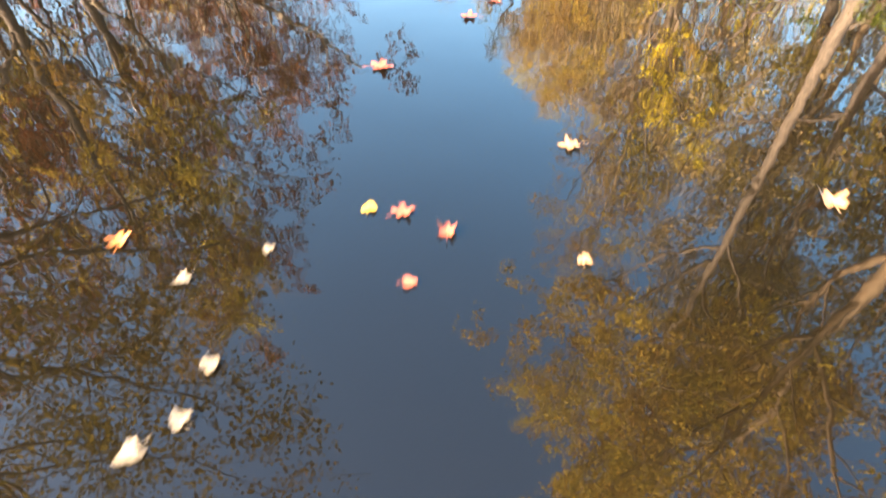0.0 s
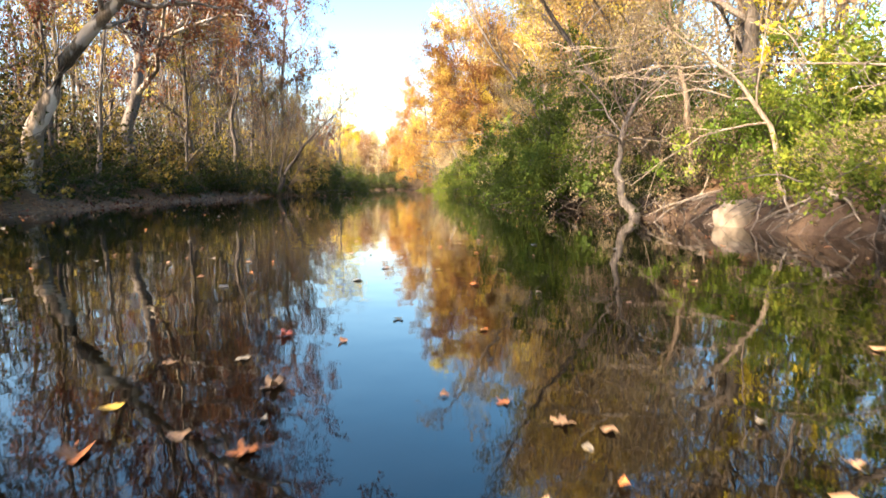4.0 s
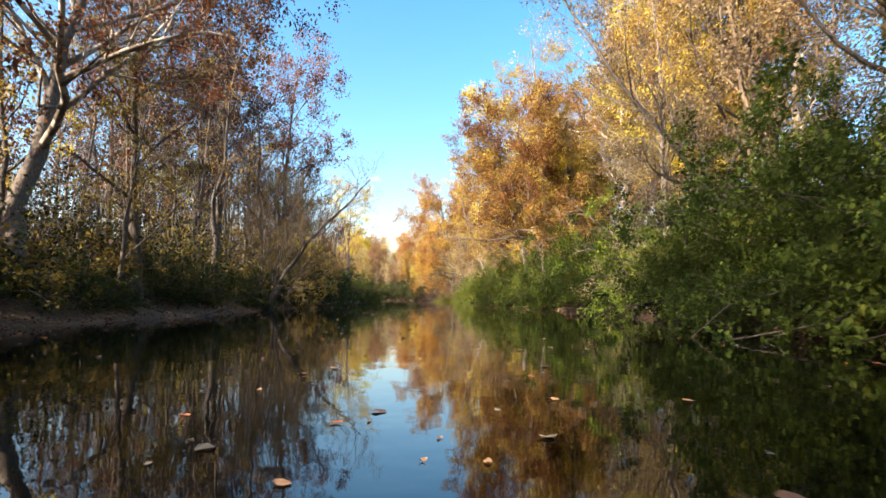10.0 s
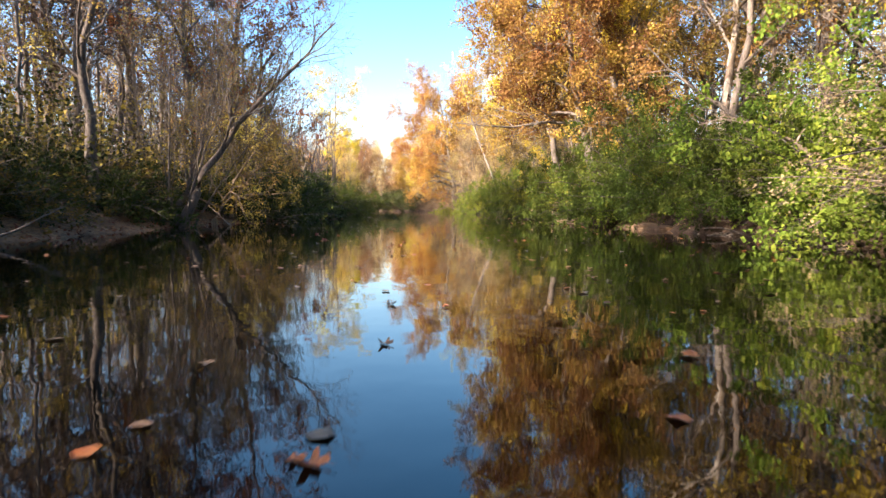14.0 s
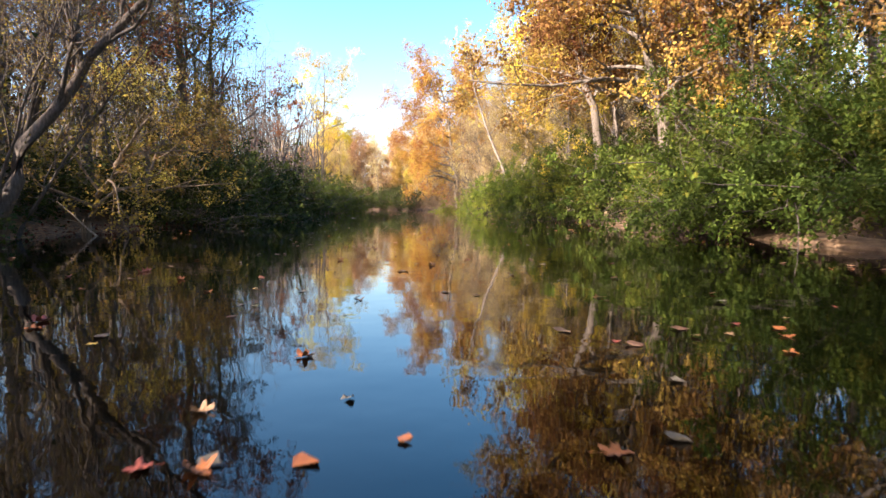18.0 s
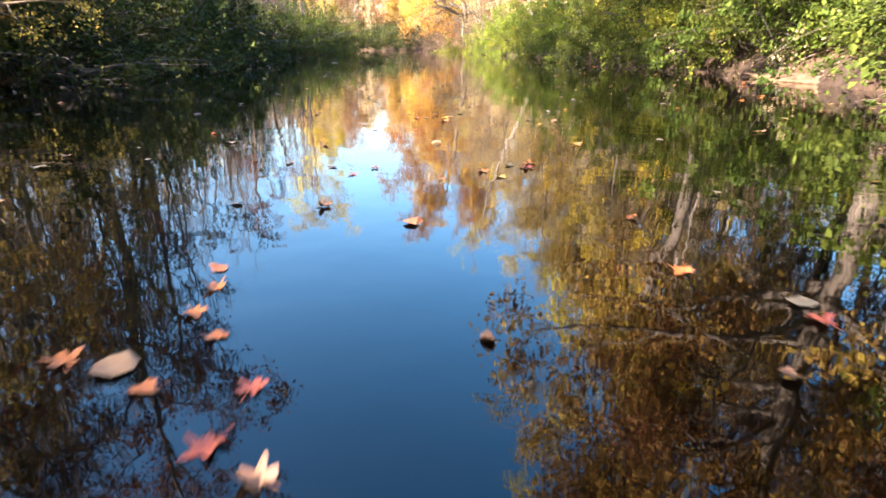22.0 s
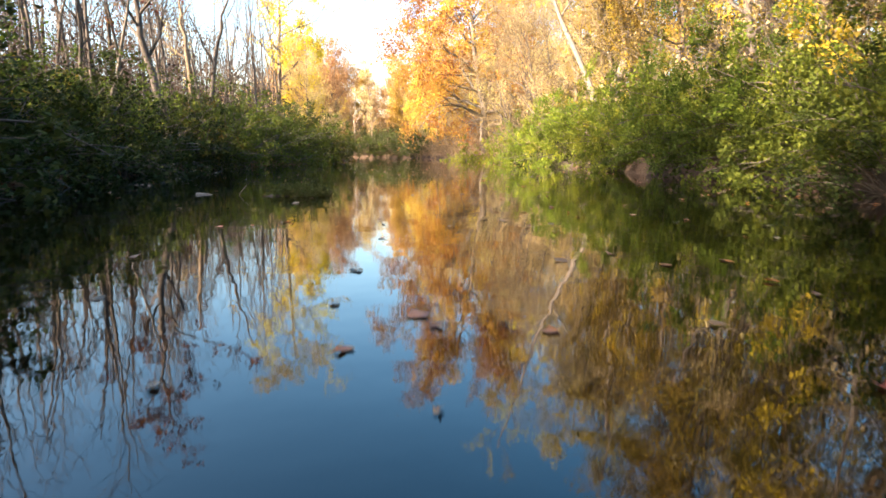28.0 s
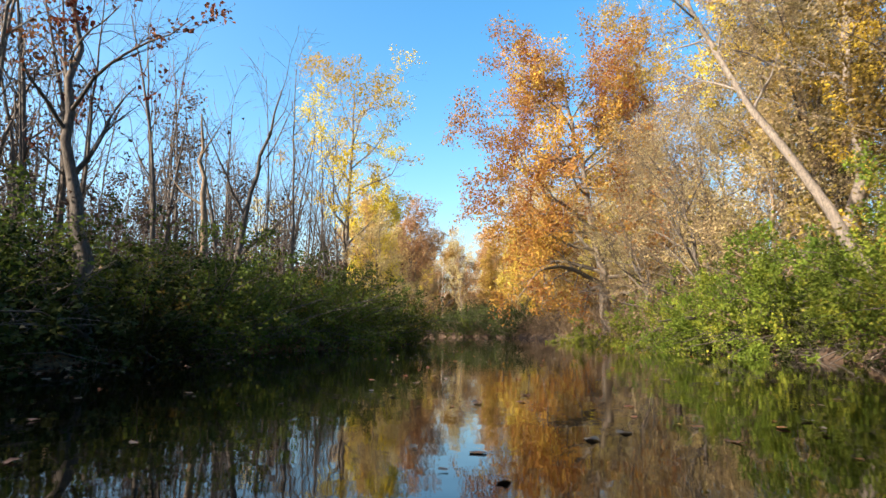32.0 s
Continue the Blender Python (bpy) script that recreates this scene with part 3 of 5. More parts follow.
tree("maple_tree", "dark trunk leaning steeply out over the green bushes", 83, [(0, 0, 0), (-3.0, 0, 1.9), (-5.3, 0, 3.6), (-8.0, 0, 7.2), (-9.8, 0.4, 11.0)], 0.22, "dark", "gold", limbs=9, first=0.4, limb_len=4.2, up=0.4, leaf_count=9, leaf_size=0.13,
     scatter=0.3, second="grey", base=on_land(12.8, 34.5))
for seed, x, y, h, hue in ((84, 13.4, 45.5, 19, "amber"), (85, 13.0, 53.5, 21, "gold"), (86, 16.5, 39.0, 20, "olive"), (87, 12.0, 128.5, 20, "gold"), (88, 9.5, 147.5, 21, "tan"), (90, 13.5, 136.0, 24, "olive")):
    tree("oak_tree", "full-crowned oak leaning to the creek behind the shrubs", seed, straight(h, -2.6), 0.3, "dark", hue, limbs=16, first=0.2, limb_len=8.0, toward=-0.25, branches=8, twigs=6, leaf_count=17, leaf_size=0.125, scatter=0.36, base=on_land(x, y))
tree("maple_tree", "tall maple crowned with golden yellow leaves", 89, straight(31, -1.4), 0.42, "grey", "gold", limbs=19, first=0.22, limb_len=10.5, branches=8, twigs=7, leaf_count=20, leaf_size=0.19, scatter=0.3, base=on_land(14.2, 70))
tree("locust_tree", "small leaning grey trunk above exposed roots", 97, [(0, 0, 0), (-0.3, 0, 2.2), (-0.9, 0, 4.6), (-1.6, 0, 8)], 0.14, "tan", "tan", limbs=8, first=0.3, limb_len=3.6, leaf_count=4, leaf_size=0.12, base=on_land(8.9, 27.6))
tree("dead_tree", "grey dead tree reaching bare branches over the water", 101, [(0, 0, 0), (-0.4, 0, 2.0), (-1.6, 0.2, 3.4), (-3.2, 0.3, 4.4)], 0.09, "drift", None, limbs=9, first=0.3, limb_len=4.2, spread=(0.7, 1.3), up=0.05, pull=-0.02,
     branches=6, twigs=5, base=on_land(9.4, 23.5))
tree("sycamore_tree", "leaning dark-barked sycamore rooted at the waterline", 103, [(0, 0, 0), (-0.5, 0.1, 1.0), (-0.7, 0.3, 2.2), (0.2, 0.5, 4.4), (1.4, 0.5, 6.5)], 0.17, "grey", "tan", limbs=14, first=0.45, limb_len=3.4, up=0.0, pull=-0.03, branches=8, twigs=6, leaf_count=9, leaf_size=0.09,
     base=(7.0, 27.7, -0.1))
tree("dead_tree", "grey dead limb arching out over the sunlit green shrub", 105, [(0, 0, 0), (-0.6, 0, 1.3), (-2.8, 0.1, 1.9), (-5.4, 0.2, 1.9)], 0.06, "drift", None, limbs=6, first=0.35, limb_len=2.0, branches=4, twigs=3, base=on_land(11.4, 18.6))
tree("dead_tree", "white bare branch arching out of the green shrubs", 107, [(0, 0, 0), (-0.7, 0, 1.6), (-2.0, 0, 2.4), (-3.8, 0, 2.9)], 0.12, "drift", None, limbs=6, first=0.3, limb_len=2.4, branches=5, twigs=4, base=on_land(9.4, 62.4))
tree("sycamore_tree", "long pale trunk leaning out toward the creek", 109, [(0, 0, 0), (-1.5, 1.2, 4.6), (-3.6, 3.6, 10), (-5.5, 6, 17), (-7, 8, 24)], 0.27, "grey", "yellow", limbs=11, first=0.45, limb_len=5.5, leaf_count=14, leaf_size=0.115,
     base=on_land(5.9, 136.0), leaf_part=0.7)
tree("sycamore_tree", "thick straight trunk with mottled pale bark", 113, straight(26, 0.5), 0.42, "grey", "gold", limbs=15, first=0.3, limb_len=7.5, branches=7, leaf_count=14, leaf_size=0.12, base=on_land(8.0, 142.5), leaf_part=0.7)
tree("maple_tree", "great orange maple with a broad full crown by the bend", 127, [(0, 0, 0), (-1.0, 0, 8), (-2.6, -0.5, 17), (-4.0, -1, 25)], 0.5, "grey", "copper", limbs=34, first=0.11, limb_len=12.5, spread=(0.9, 1.4), up=0.0, pull=-0.01, toward=-0.12,
     branches=9, twigs=7, leaf_count=21, leaf_size=0.27, scatter=0.45, base=on_land(-0.6, 168))

for seed, x, y, h in ((191, 5.2, 153.5, 14), (193, 7.8, 158.5, 16), (195, 3.8, 161.0, 13)):
    tree("elm_tree", "brown elm with withered tan leaves among dense twigs", seed, straight(h, -1.8), 0.2, "dark", "tan", limbs=15, first=0.1, limb_len=6.2, toward=-0.2, up=0.2, branches=8, twigs=7, leaf_count=12, leaf_size=0.14, scatter=0.3, base=on_land(x, y))
tree("willow_tree", "brown willow with a haze of bare drooping twigs", 131, straight(11, -2.0), 0.2, "dark", "tan", limbs=16, first=0.1, limb_len=6.5, toward=-0.3, branches=8, twigs=7, leaf_count=7, leaf_size=0.12, scatter=0.2, base=on_land(3.4, 150.5))
tree("willow_tree", "tan willow leaning low over the creek with sparse leaves", 133, straight(9, -2.5), 0.17, "dark", "tan", limbs=15, first=0.1, limb_len=6.0, toward=-0.35, up=0.1, branches=8, twigs=7, leaf_count=7, leaf_size=0.12, scatter=0.2, base=on_land(1.6, 158.5))
tree("oak_tree", "tall oak thick with russet leaves behind the leaning sycamore", 135, straight(23, 1.5), 0.36, "dark", "russet", limbs=16, first=0.15, limb_len=8.5, branches=8, twigs=6, leaf_count=11, leaf_size=0.26, scatter=0.25, base=on_land(-24.5, 31.5))

for seed, x, y, h in ((146, 9.2, 54.5, 7.0),):
    tree("elm_tree", "slender elm drooping fine tan-leaved twigs toward the water", seed, straight(h, -1.8), 0.12, "dark", "tan", limbs=16, first=0.15, limb_len=4.6, toward=-0.25, up=0.0, pull=-0.03, branches=8, twigs=6, leaf_count=9,
         leaf_size=0.085, scatter=0.2, base=on_land(x, y))
# added oaks, mostly out of view, that throw shade onto the sunny bank
shade_oak = tree("oak_tree", "tall oak full of russet leaves, added to shade the opposite bank", 137, straight(26, 0.6), 0.36, "dark", "russet", limbs=15, first=0.2, limb_len=8.5, branches=7, twigs=6, leaf_count=13, leaf_size=0.26, scatter=0.35,
                 group="tall oaks of the shaded woods")
SHADE_SPOTS = [(-24, 15), (-24.5, 102.5), (-24, 9), (-25.5, 29)]
# more oaks added to cast shade; their dusk leaf colour is darkened too
dusk_oak = tree("oak_tree", "tall oak with shade-toned brown leaves, added to shade the creek", 138, straight(27, -0.6), 0.34, "dark", "dusk", limbs=15, first=0.22, limb_len=8.0, branches=7, twigs=6, leaf_count=10, leaf_size=0.26, scatter=0.35,
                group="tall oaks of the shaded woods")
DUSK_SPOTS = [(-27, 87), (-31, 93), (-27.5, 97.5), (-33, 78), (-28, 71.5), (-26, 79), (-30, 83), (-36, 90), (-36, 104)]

# trees that stand many to a kind
rng_place = np.random.default_rng(5)


def along(edge, side, y0, y1, step, near, far):
    spots, y = [], y0
    while y < y1:
        y += step * (0.6 + 0.8 * rng_place.random())
        d = near + (far - near) * rng_place.random() ** 1.3
        spots.append((float(edge(y)) + side * d, y))
    return spots


def gap_left(spots):
    """The leafier trees leave one stretch of the shaded bank to bare ones."""
    return [(x, y) for x, y in spots if not 60 < y < 76]


G_R, G_L = "trees of the sunny bank", "trees of the shaded bank"
right_kinds = [
    (tree("maple_tree", "straight maple with golden autumn leaves", 201, straight(24, 1.2), 0.27, "grey", "gold", limbs=12, first=0.2, limb_len=7.5, leaf_count=22, leaf_size=0.21, scatter=0.32, group=G_R), along(right_edge, 1, 30, 235, 14, 4, 17)),
    (tree("oak_tree", "oak with orange-brown leaves and a grey trunk", 203, straight(21, -1.5), 0.28, "grey", "orange", limbs=12, first=0.12, limb_len=7.8, leaf_count=22, leaf_size=0.21, scatter=0.32, group=G_R), along(right_edge, 1, 58, 104, 12, 4, 15)),
    (tree("elm_tree", "spreading elm with a haze of tan leaves and fine twigs", 205, straight(17, 2.0), 0.17, "tan", "tan", limbs=13, first=0.1, limb_len=6.2, up=0.3, branches=7, leaf_count=15, leaf_size=0.18, scatter=0.25, group=G_R),
     along(right_edge, 1, 8, 104, 9, 2.5, 11)),
    (tree("ash_tree", "nearly bare ash with pale trunk and upright branches", 207, straight(23, -1.0), 0.20, "pale", "tan", limbs=12, first=0.25, limb_len=6.0, up=0.5, branches=7, leaf_count=3, leaf_size=0.2, group=G_R),
     along(right_edge, 1, 10, 235, 17, 4, 16)),
    (tree("tulip_tree", "young tree with clear yellow leaves", 209, straight(14, 1.0), 0.12, "grey", "yellow", limbs=12, first=0.1, limb_len=4.8, leaf_count=13, leaf_size=0.19, scatter=0.22, leaf_part=0.85, group=G_R), along(right_edge, 1, 20, 235, 14, 3, 12)),
    (tree("elm_tree", "spreading elm in pale straw-yellow leaf, brightly sunlit", 206, straight(18, 1.6), 0.18, "tan", "straw", limbs=13, first=0.1, limb_len=6.6, up=0.25, branches=7, leaf_count=22, leaf_size=0.16, scatter=0.3, group=G_R),
     along(right_edge, 1, 98, 118, 6.5, 3, 13) + along(right_edge, 1, 178, 238, 5.5, 3, 13)),
]
thick_oak = tree("oak_tree", "thick-crowned oak in brown and olive leaf behind the shrubs", 208, straight(22, -1.0), 0.26, "dark", "olive", limbs=17, first=0.14, limb_len=8.0, spread=(0.8, 1.3), branches=8, twigs=6, leaf_count=25, leaf_size=0.19, scatter=0.36, group=G_R)
brown_oak = tree("oak_tree", "thick-crowned oak in dull tan leaf behind the shrubs", 210, straight(20, 1.0), 0.26, "dark", "tan", limbs=17, first=0.12, limb_len=7.6, spread=(0.8, 1.3), branches=8, twigs=6, leaf_count=25, leaf_size=0.19, scatter=0.36, group=G_R)
right_kinds += [(thick_oak, [(15.5, 60), (17, 69), (14.5, 78), (16, 88), (11.5, 122), (14.5, 129), (11.0, 138), (16, 144), (12.5, 152), (15.0, 19.5)]),
                (brown_oak, [(14.5, 65), (18, 74), (14, 95), (13.5, 106), (15, 117), (16.5, 136), (9.8, 147), (13.5, 159), (15.5, 25.5)])]
left_kinds = [
    (tree("ash_tree", "bare grey ash with fine upright twigs", 211, straight(18, 1.4), 0.17, "grey", "tan", limbs=13, first=0.15, limb_len=5.6, up=0.5, branches=7, twigs=6, leaf_count=1, leaf_size=0.17, group=G_L), along(left_edge, -1, 15, 104, 7.5, 2.5, 15)),
    (tree("oak_tree", "oak with dark russet leaves on the shaded bank", 213, straight(20, -1.2), 0.26, "dark", "russet", limbs=13, first=0.15, limb_len=7.2, leaf_count=13, leaf_size=0.21, scatter=0.25, leaf_part=0.8, group=G_L), gap_left(along(left_edge, -1, 15, 96, 15, 3, 14))),
    (tree("box_elder_tree", "understorey tree with thin olive-gold leaves", 215, straight(10, 1.5), 0.11, "dark", "olive", limbs=13, first=0.1, limb_len=5.0, leaf_count=11, leaf_size=0.15, scatter=0.22, leaf_part=0.7, group=G_L), gap_left(along(left_edge, -1, 10, 98, 9, 2.0, 10))),
    (tree("maple_tree", "maple with gold and amber leaves behind the bank", 217, straight(17, 0.8), 0.2, "dark", "gold", limbs=12, first=0.12, limb_len=6.2, leaf_count=12, leaf_size=0.21, scatter=0.25, leaf_part=0.75, group=G_L), gap_left(along(left_edge, -1, 12, 92, 17, 5, 16))),
    (tree("elm_tree", "slim dark trunk, leafless, among the woods", 219, straight(15, -0.8), 0.12, "dark", None, limbs=11, first=0.25, limb_len=4.2, up=0.6, branches=6, twigs=6, group=G_L), along(left_edge, -1, 15, 104, 14, 4, 16) + along(left_edge, -1, 104, 212, 5.5, 3, 16)),
]
for model, spots in right_kinds + left_kinds + [(shade_oak, SHADE_SPOTS), (dusk_oak, DUSK_SPOTS)]:
    copies(model, spots, rng_place)
far_kinds = [
    (tree("maple_tree", "reddish maple where the creek bends away", 221, straight(13, 0.6), 0.22, "grey", "peach", limbs=12, first=0.05, limb_len=7.5, leaf_count=24, leaf_size=0.32, scatter=0.45, group="trees at the bend"),
     [(-74 + 6.0 * i + 3 * math.sin(i * 2.3), 250 + 5 * math.sin(i * 1.7)) for i in range(14)]),
    (tree("maple_tree", "golden maple at the creek's bend", 223, straight(13.5, 0.6), 0.22, "grey", "gold", limbs=12, first=0.05, limb_len=6.5, leaf_count=26, leaf_size=0.3, scatter=0.45, group="trees at the bend"),
     [(-66 + 9.5 * i + 3 * math.sin(i * 1.3), 258 + 7 * math.sin(i * 2.7)) for i in range(9)] + [(float(right_edge(y)) + 3.5, y) for y in (186, 199, 211, 222)]),
]
far_kinds.append((tree("tulip_tree", "yellow-leaved tree on the far shaded shore", 225, straight(15, 0.6), 0.2, "grey", "yellow", limbs=12, first=0.05, limb_len=6.0, leaf_count=22, leaf_size=0.24, scatter=0.4, leaf_part=0.7, group="trees at the bend"),
                  [(float(left_edge(y)) - d, y) for y, d in ((176, 3), (186, 6), (197, 3), (208, 5), (218, 4))]))
far_kinds.append((tree("willow_tree", "pale leafless willow with a haze of twigs by the far water", 227, straight(10, 0.6), 0.16, "tan", "straw", limbs=14, first=0.05, limb_len=5.0, branches=7, twigs=6, leaf_count=12, leaf_size=0.14, scatter=0.3, group="trees at the bend"),
                  [(float(right_edge(y)) + d, y) for y, d in ((145, 2.5), (154, 3), (166, 2.4), (178, 3), (192, 2), (205, 3))] + [(float(left_edge(y)) - 2, y) for y in (170, 183, 192, 203, 214, 226)]))
far_kinds.append((tree("maple_tree", "reddish maple leaning over the far shaded shore", 229, straight(14, 2.0), 0.2, "grey", "peach", limbs=13, first=0.06, limb_len=6.5, leaf_count=14, leaf_size=0.26, scatter=0.4, toward=0.2, group="trees at the bend"),
                  [(-24.5, 176), (-24.0, 183.5), (-25.5, 191), (-25.5, 199), (-29, 208), (-27.5, 187)]))
for model, spots in far_kinds:
    copies(model, spots, rng_place, 0.8, 1.1)


# ---- woods behind the banks, past counting ----
def woods(name, label, seed, spots, leaf, leafy, bark, count=20, span=0.26):
    rng = np.random.default_rng(seed)
    wood_v, leaf_v = [], []
    for x, y in spots:
        h = 11 + 9 * rng.random()
        z = float(land(x, y)) - 0.2
        line = bent([(x, y, z), (x + rng.normal() * 0.5, y, z + h * 0.5), (x + rng.normal() * 1.2, y + rng.normal(), z + h)], 6)
        rad = (0.09 + 0.12 * rng.random()) * np.linspace(1, 0.15, 6)
        l1, r1 = offshoots(rng, line[None], rad[None], 8, 0.3, 1.0, h * 0.28, (0.5, 1.0), 0.4, 4, 0.15, 0.05, 0.5, 0.02)
        l2, r2 = offshoots(rng, l1, r1, 6, 0.2, 1.0, h * 0.13, (0.4, 1.0), 0.2, 2, 0.2, 0.0, 0.6, 0.012)
        wood_v.append(joined([tubes(line[None], rad[None], 5), tubes(l1, r1, 3), tubes(l2[::2], r2[::2], 3)]))
        if rng.random() < leafy:
            leaf_v.append(leaves(rng, l2, count, span, 0.42, corners=3))
    root = tagged(new(name), label, "woods", kind="stuff")
    v, f = joined(wood_v)
    mesh_object("trunks", v, f, BARK[bark], root)
    v, f = joined(leaf_v)
    mesh_object("foliage", v, f, LEAF[leaf], root, smooth=False)


def undergrowth(name, label, seed, spots, leaf, height, bark, count=19, span=0.27):
    """Brush that fills the woods' floor: arching stems with leaves along them."""
    rng = np.random.default_rng(seed)
    n = 11
    base = np.repeat(np.array([(x, y, float(land(x, y)) - 0.1) for x, y in spots]), n, 0)
    az, el = rng.random(len(base)) * 6.283, 0.6 + 0.9 * rng.random(len(base))
    way = np.stack([np.cos(az) * np.cos(el), np.sin(az) * np.cos(el), np.sin(el)], 1)
    size = np.repeat(height * (0.6 + 0.8 * rng.random(len(spots))), n) * (0.7 + 0.5 * rng.random(len(base)))
    lines = grow(rng, way, base + rng.normal(size=base.shape) * np.array([0.6, 0.6, 0]), size, 4, 0.15, -0.12)
    root = tagged(new(name), label, "undergrowth", kind="stuff")
    v, f = tubes(lines[::2, ::3], np.repeat(np.array([[0.022, 0.007]]), len(lines[::2]), 0), 3)
    mesh_object("brush", v, f, BARK[bark], root)
    v, f = leaves(rng, lines, count, span, span + 0.02, flat=0.5, lo=0.05, corners=3)
    mesh_object("foliage", v, f, LEAF[leaf], root, smooth=False)


def scatter_wood(edge, side, y0, y1, near, far, count):
    out = []
    for _ in range(count):
        y = y0 + (y1 - y0) * rng_place.random()
        out.append((float(edge(min(y, 225))) + side * (near + (far - near) * rng_place.random()), y))
    return out


def thinned(spots, keep):
    """Lighter woods, with the sky showing through, along the middle of the shaded bank."""
    return [(x, y) for i, (x, y) in enumerate(spots) if not 60 < y < 106 or i % keep == 0]


woods("woodland", "dense autumn woods of golden and bare trees behind the bank", 301, scatter_wood(right_edge, 1, 5, 290, 15, 55, 150), "gold", 0.7, "grey", 38, 0.17)
woods("woodland", "brown and orange woods behind the sunny bank", 303, scatter_wood(right_edge, 1, 5, 300, 15, 55, 110), "tan", 0.9, "tan", 38, 0.17)
# dusk leaves carry shade in their colour and close off the low sky
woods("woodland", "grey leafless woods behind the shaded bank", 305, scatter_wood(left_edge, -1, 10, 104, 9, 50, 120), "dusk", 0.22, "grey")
# the same woods farther on, bark toned darker to read as shaded
woods("woodland", "leafless woods toned dark for shade, standing back from the shrubs", 306, scatter_wood(left_edge, -1, 100, 212, 9, 50, 150), "dusk", 0.3, "dark")
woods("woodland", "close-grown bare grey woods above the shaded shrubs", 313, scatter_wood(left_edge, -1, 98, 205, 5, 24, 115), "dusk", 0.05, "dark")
woods("woodland", "russet woods behind the shaded bank", 307, thinned(scatter_wood(left_edge, -1, 10, 105, 12, 50, 42), 2), "russet", 0.9, "dark")
woods("woodland", "reddish woods beyond the creek's bend", 309, [(-130 + 170 * rng_place.random(), 258 + 50 * rng_place.random()) for _ in range(70)], "straw", 0.9, "grey")


undergrowth("undergrowth", "dry tan and brown brush under the sunny woods", 321, scatter_wood(right_edge, 1, 0, 290, 5, 45, 420), "tan", 3.6, "tan")
# shade-toned leaves, thick enough to close pale gaps behind the bank
undergrowth("undergrowth", "tall understorey in shade-toned brown deep in the sunny woods", 347, scatter_wood(right_edge, 1, -10, 250, 11, 42, 420), "dusk", 9.0, "dark")
undergrowth("undergrowth", "olive and gold understorey behind the sunny bank", 349, scatter_wood(right_edge, 1, 0, 235, 7, 24, 150), "olive", 7.0, "grey", 16, 0.26)
undergrowth("undergrowth", "olive brush under the sunny woods", 323, scatter_wood(right_edge, 1, 0, 290, 4, 30, 160), "olive", 3.2, "dark")
# deep leaf tone: the shade under the woods is in the colour
undergrowth("undergrowth", "green and brown brush, toned dark for the shaded woods", 325, scatter_wood(left_edge, -1, 0, 215, 4, 40, 300), "deep", 3.0, "dark")
# dusk leaf colour again stands in for the shade in here
undergrowth("undergrowth", "withered grey-brown brush, toned dark for the shaded woods", 327, scatter_wood(left_edge, -1, 0, 215, 6, 42, 380), "dusk", 6.0, "dark")
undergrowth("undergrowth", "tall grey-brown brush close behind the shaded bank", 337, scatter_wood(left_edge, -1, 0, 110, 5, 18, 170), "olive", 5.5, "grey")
# thick low hedge added to shade the shore, its leaf colour darkened
undergrowth("undergrowth", "dense shade-toned green brush, added to shade the muddy shore", 359, scatter_wood(left_edge, -1, -2, 82, 4.2, 13, 300), "deep", 5.6, "dark", 17, 0.18)
# depth of shade comes from the dusk leaf colour
undergrowth("undergrowth", "tall withered understorey, toned dark for the shaded woods", 339, thinned(scatter_wood(left_edge, -1, -20, 212, 12, 48, 440), 2), "dusk", 9.0, "dark")
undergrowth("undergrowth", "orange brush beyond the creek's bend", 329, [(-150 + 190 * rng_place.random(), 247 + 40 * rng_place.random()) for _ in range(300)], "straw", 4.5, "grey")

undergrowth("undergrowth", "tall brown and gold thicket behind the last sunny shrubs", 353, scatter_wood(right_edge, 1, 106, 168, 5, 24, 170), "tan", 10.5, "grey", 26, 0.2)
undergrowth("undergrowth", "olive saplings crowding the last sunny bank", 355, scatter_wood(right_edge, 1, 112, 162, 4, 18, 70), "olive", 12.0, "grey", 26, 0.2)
# dusk leaves stand in for shaded twigs and block the low sky
undergrowth("undergrowth", "brown haze of twigs and withered leaves, shade-toned, behind the shaded shrubs", 357, scatter_wood(left_edge, -1, 104, 212, 6, 40, 430), "dusk", 10.0, "dark", 17, 0.17)
undergrowth("undergrowth", "low tan brush along the far sunny shore", 341, [(float(right_edge(y)) + 3.0 * rng_place.random(), y) for y in np.arange(140, 244, 0.5)], "tan", 3.4, "tan", 12, 0.17)
undergrowth("undergrowth", "dark shrubs along the far shaded shore", 333, [(float(left_edge(y)) - 0.6 - 3 * rng_place.random(), y) for y in np.arange(158, 190, 0.7)], "deep", 3.0, "dark")
undergrowth("undergrowth", "olive brush along the far shaded shore", 343, [(float(left_edge(y)) - 0.4 - 5 * rng_place.random(), y) for y in np.arange(176, 238, 0.35)], "olive", 4.5, "dark", 14, 0.24)
undergrowth("undergrowth", "dark green thicket closing the bend above the water", 351, [(float(right_edge(y)) + 4.5 * rng_place.random(), y) for y in np.linspace(206, 246, 300)], "deep", 4.0, "dark", 14, 0.26)
undergrowth("undergrowth", "dark brown and green shrubs on the bank at the bend", 335, [(-95 + 100 * rng_place.random(), 236 + 9 * rng_place.random()) for _ in range(260)], "deep", 3.4, "dark")

woods("woodland", "pink-orange trees closing the view at the bend", 311, [(-90 + 110 * rng_place.random(), 290 + 40 * rng_place.random()) for _ in range(70)], "peach", 1.0, "grey")

undergrowth("undergrowth", "pinkish brush and saplings filling the bend", 345, [(-66 + 64 * rng_place.random(), 246 + 16 * rng_place.random()) for _ in range(150)], "peach", 8.0, "tan", 14, 0.42)

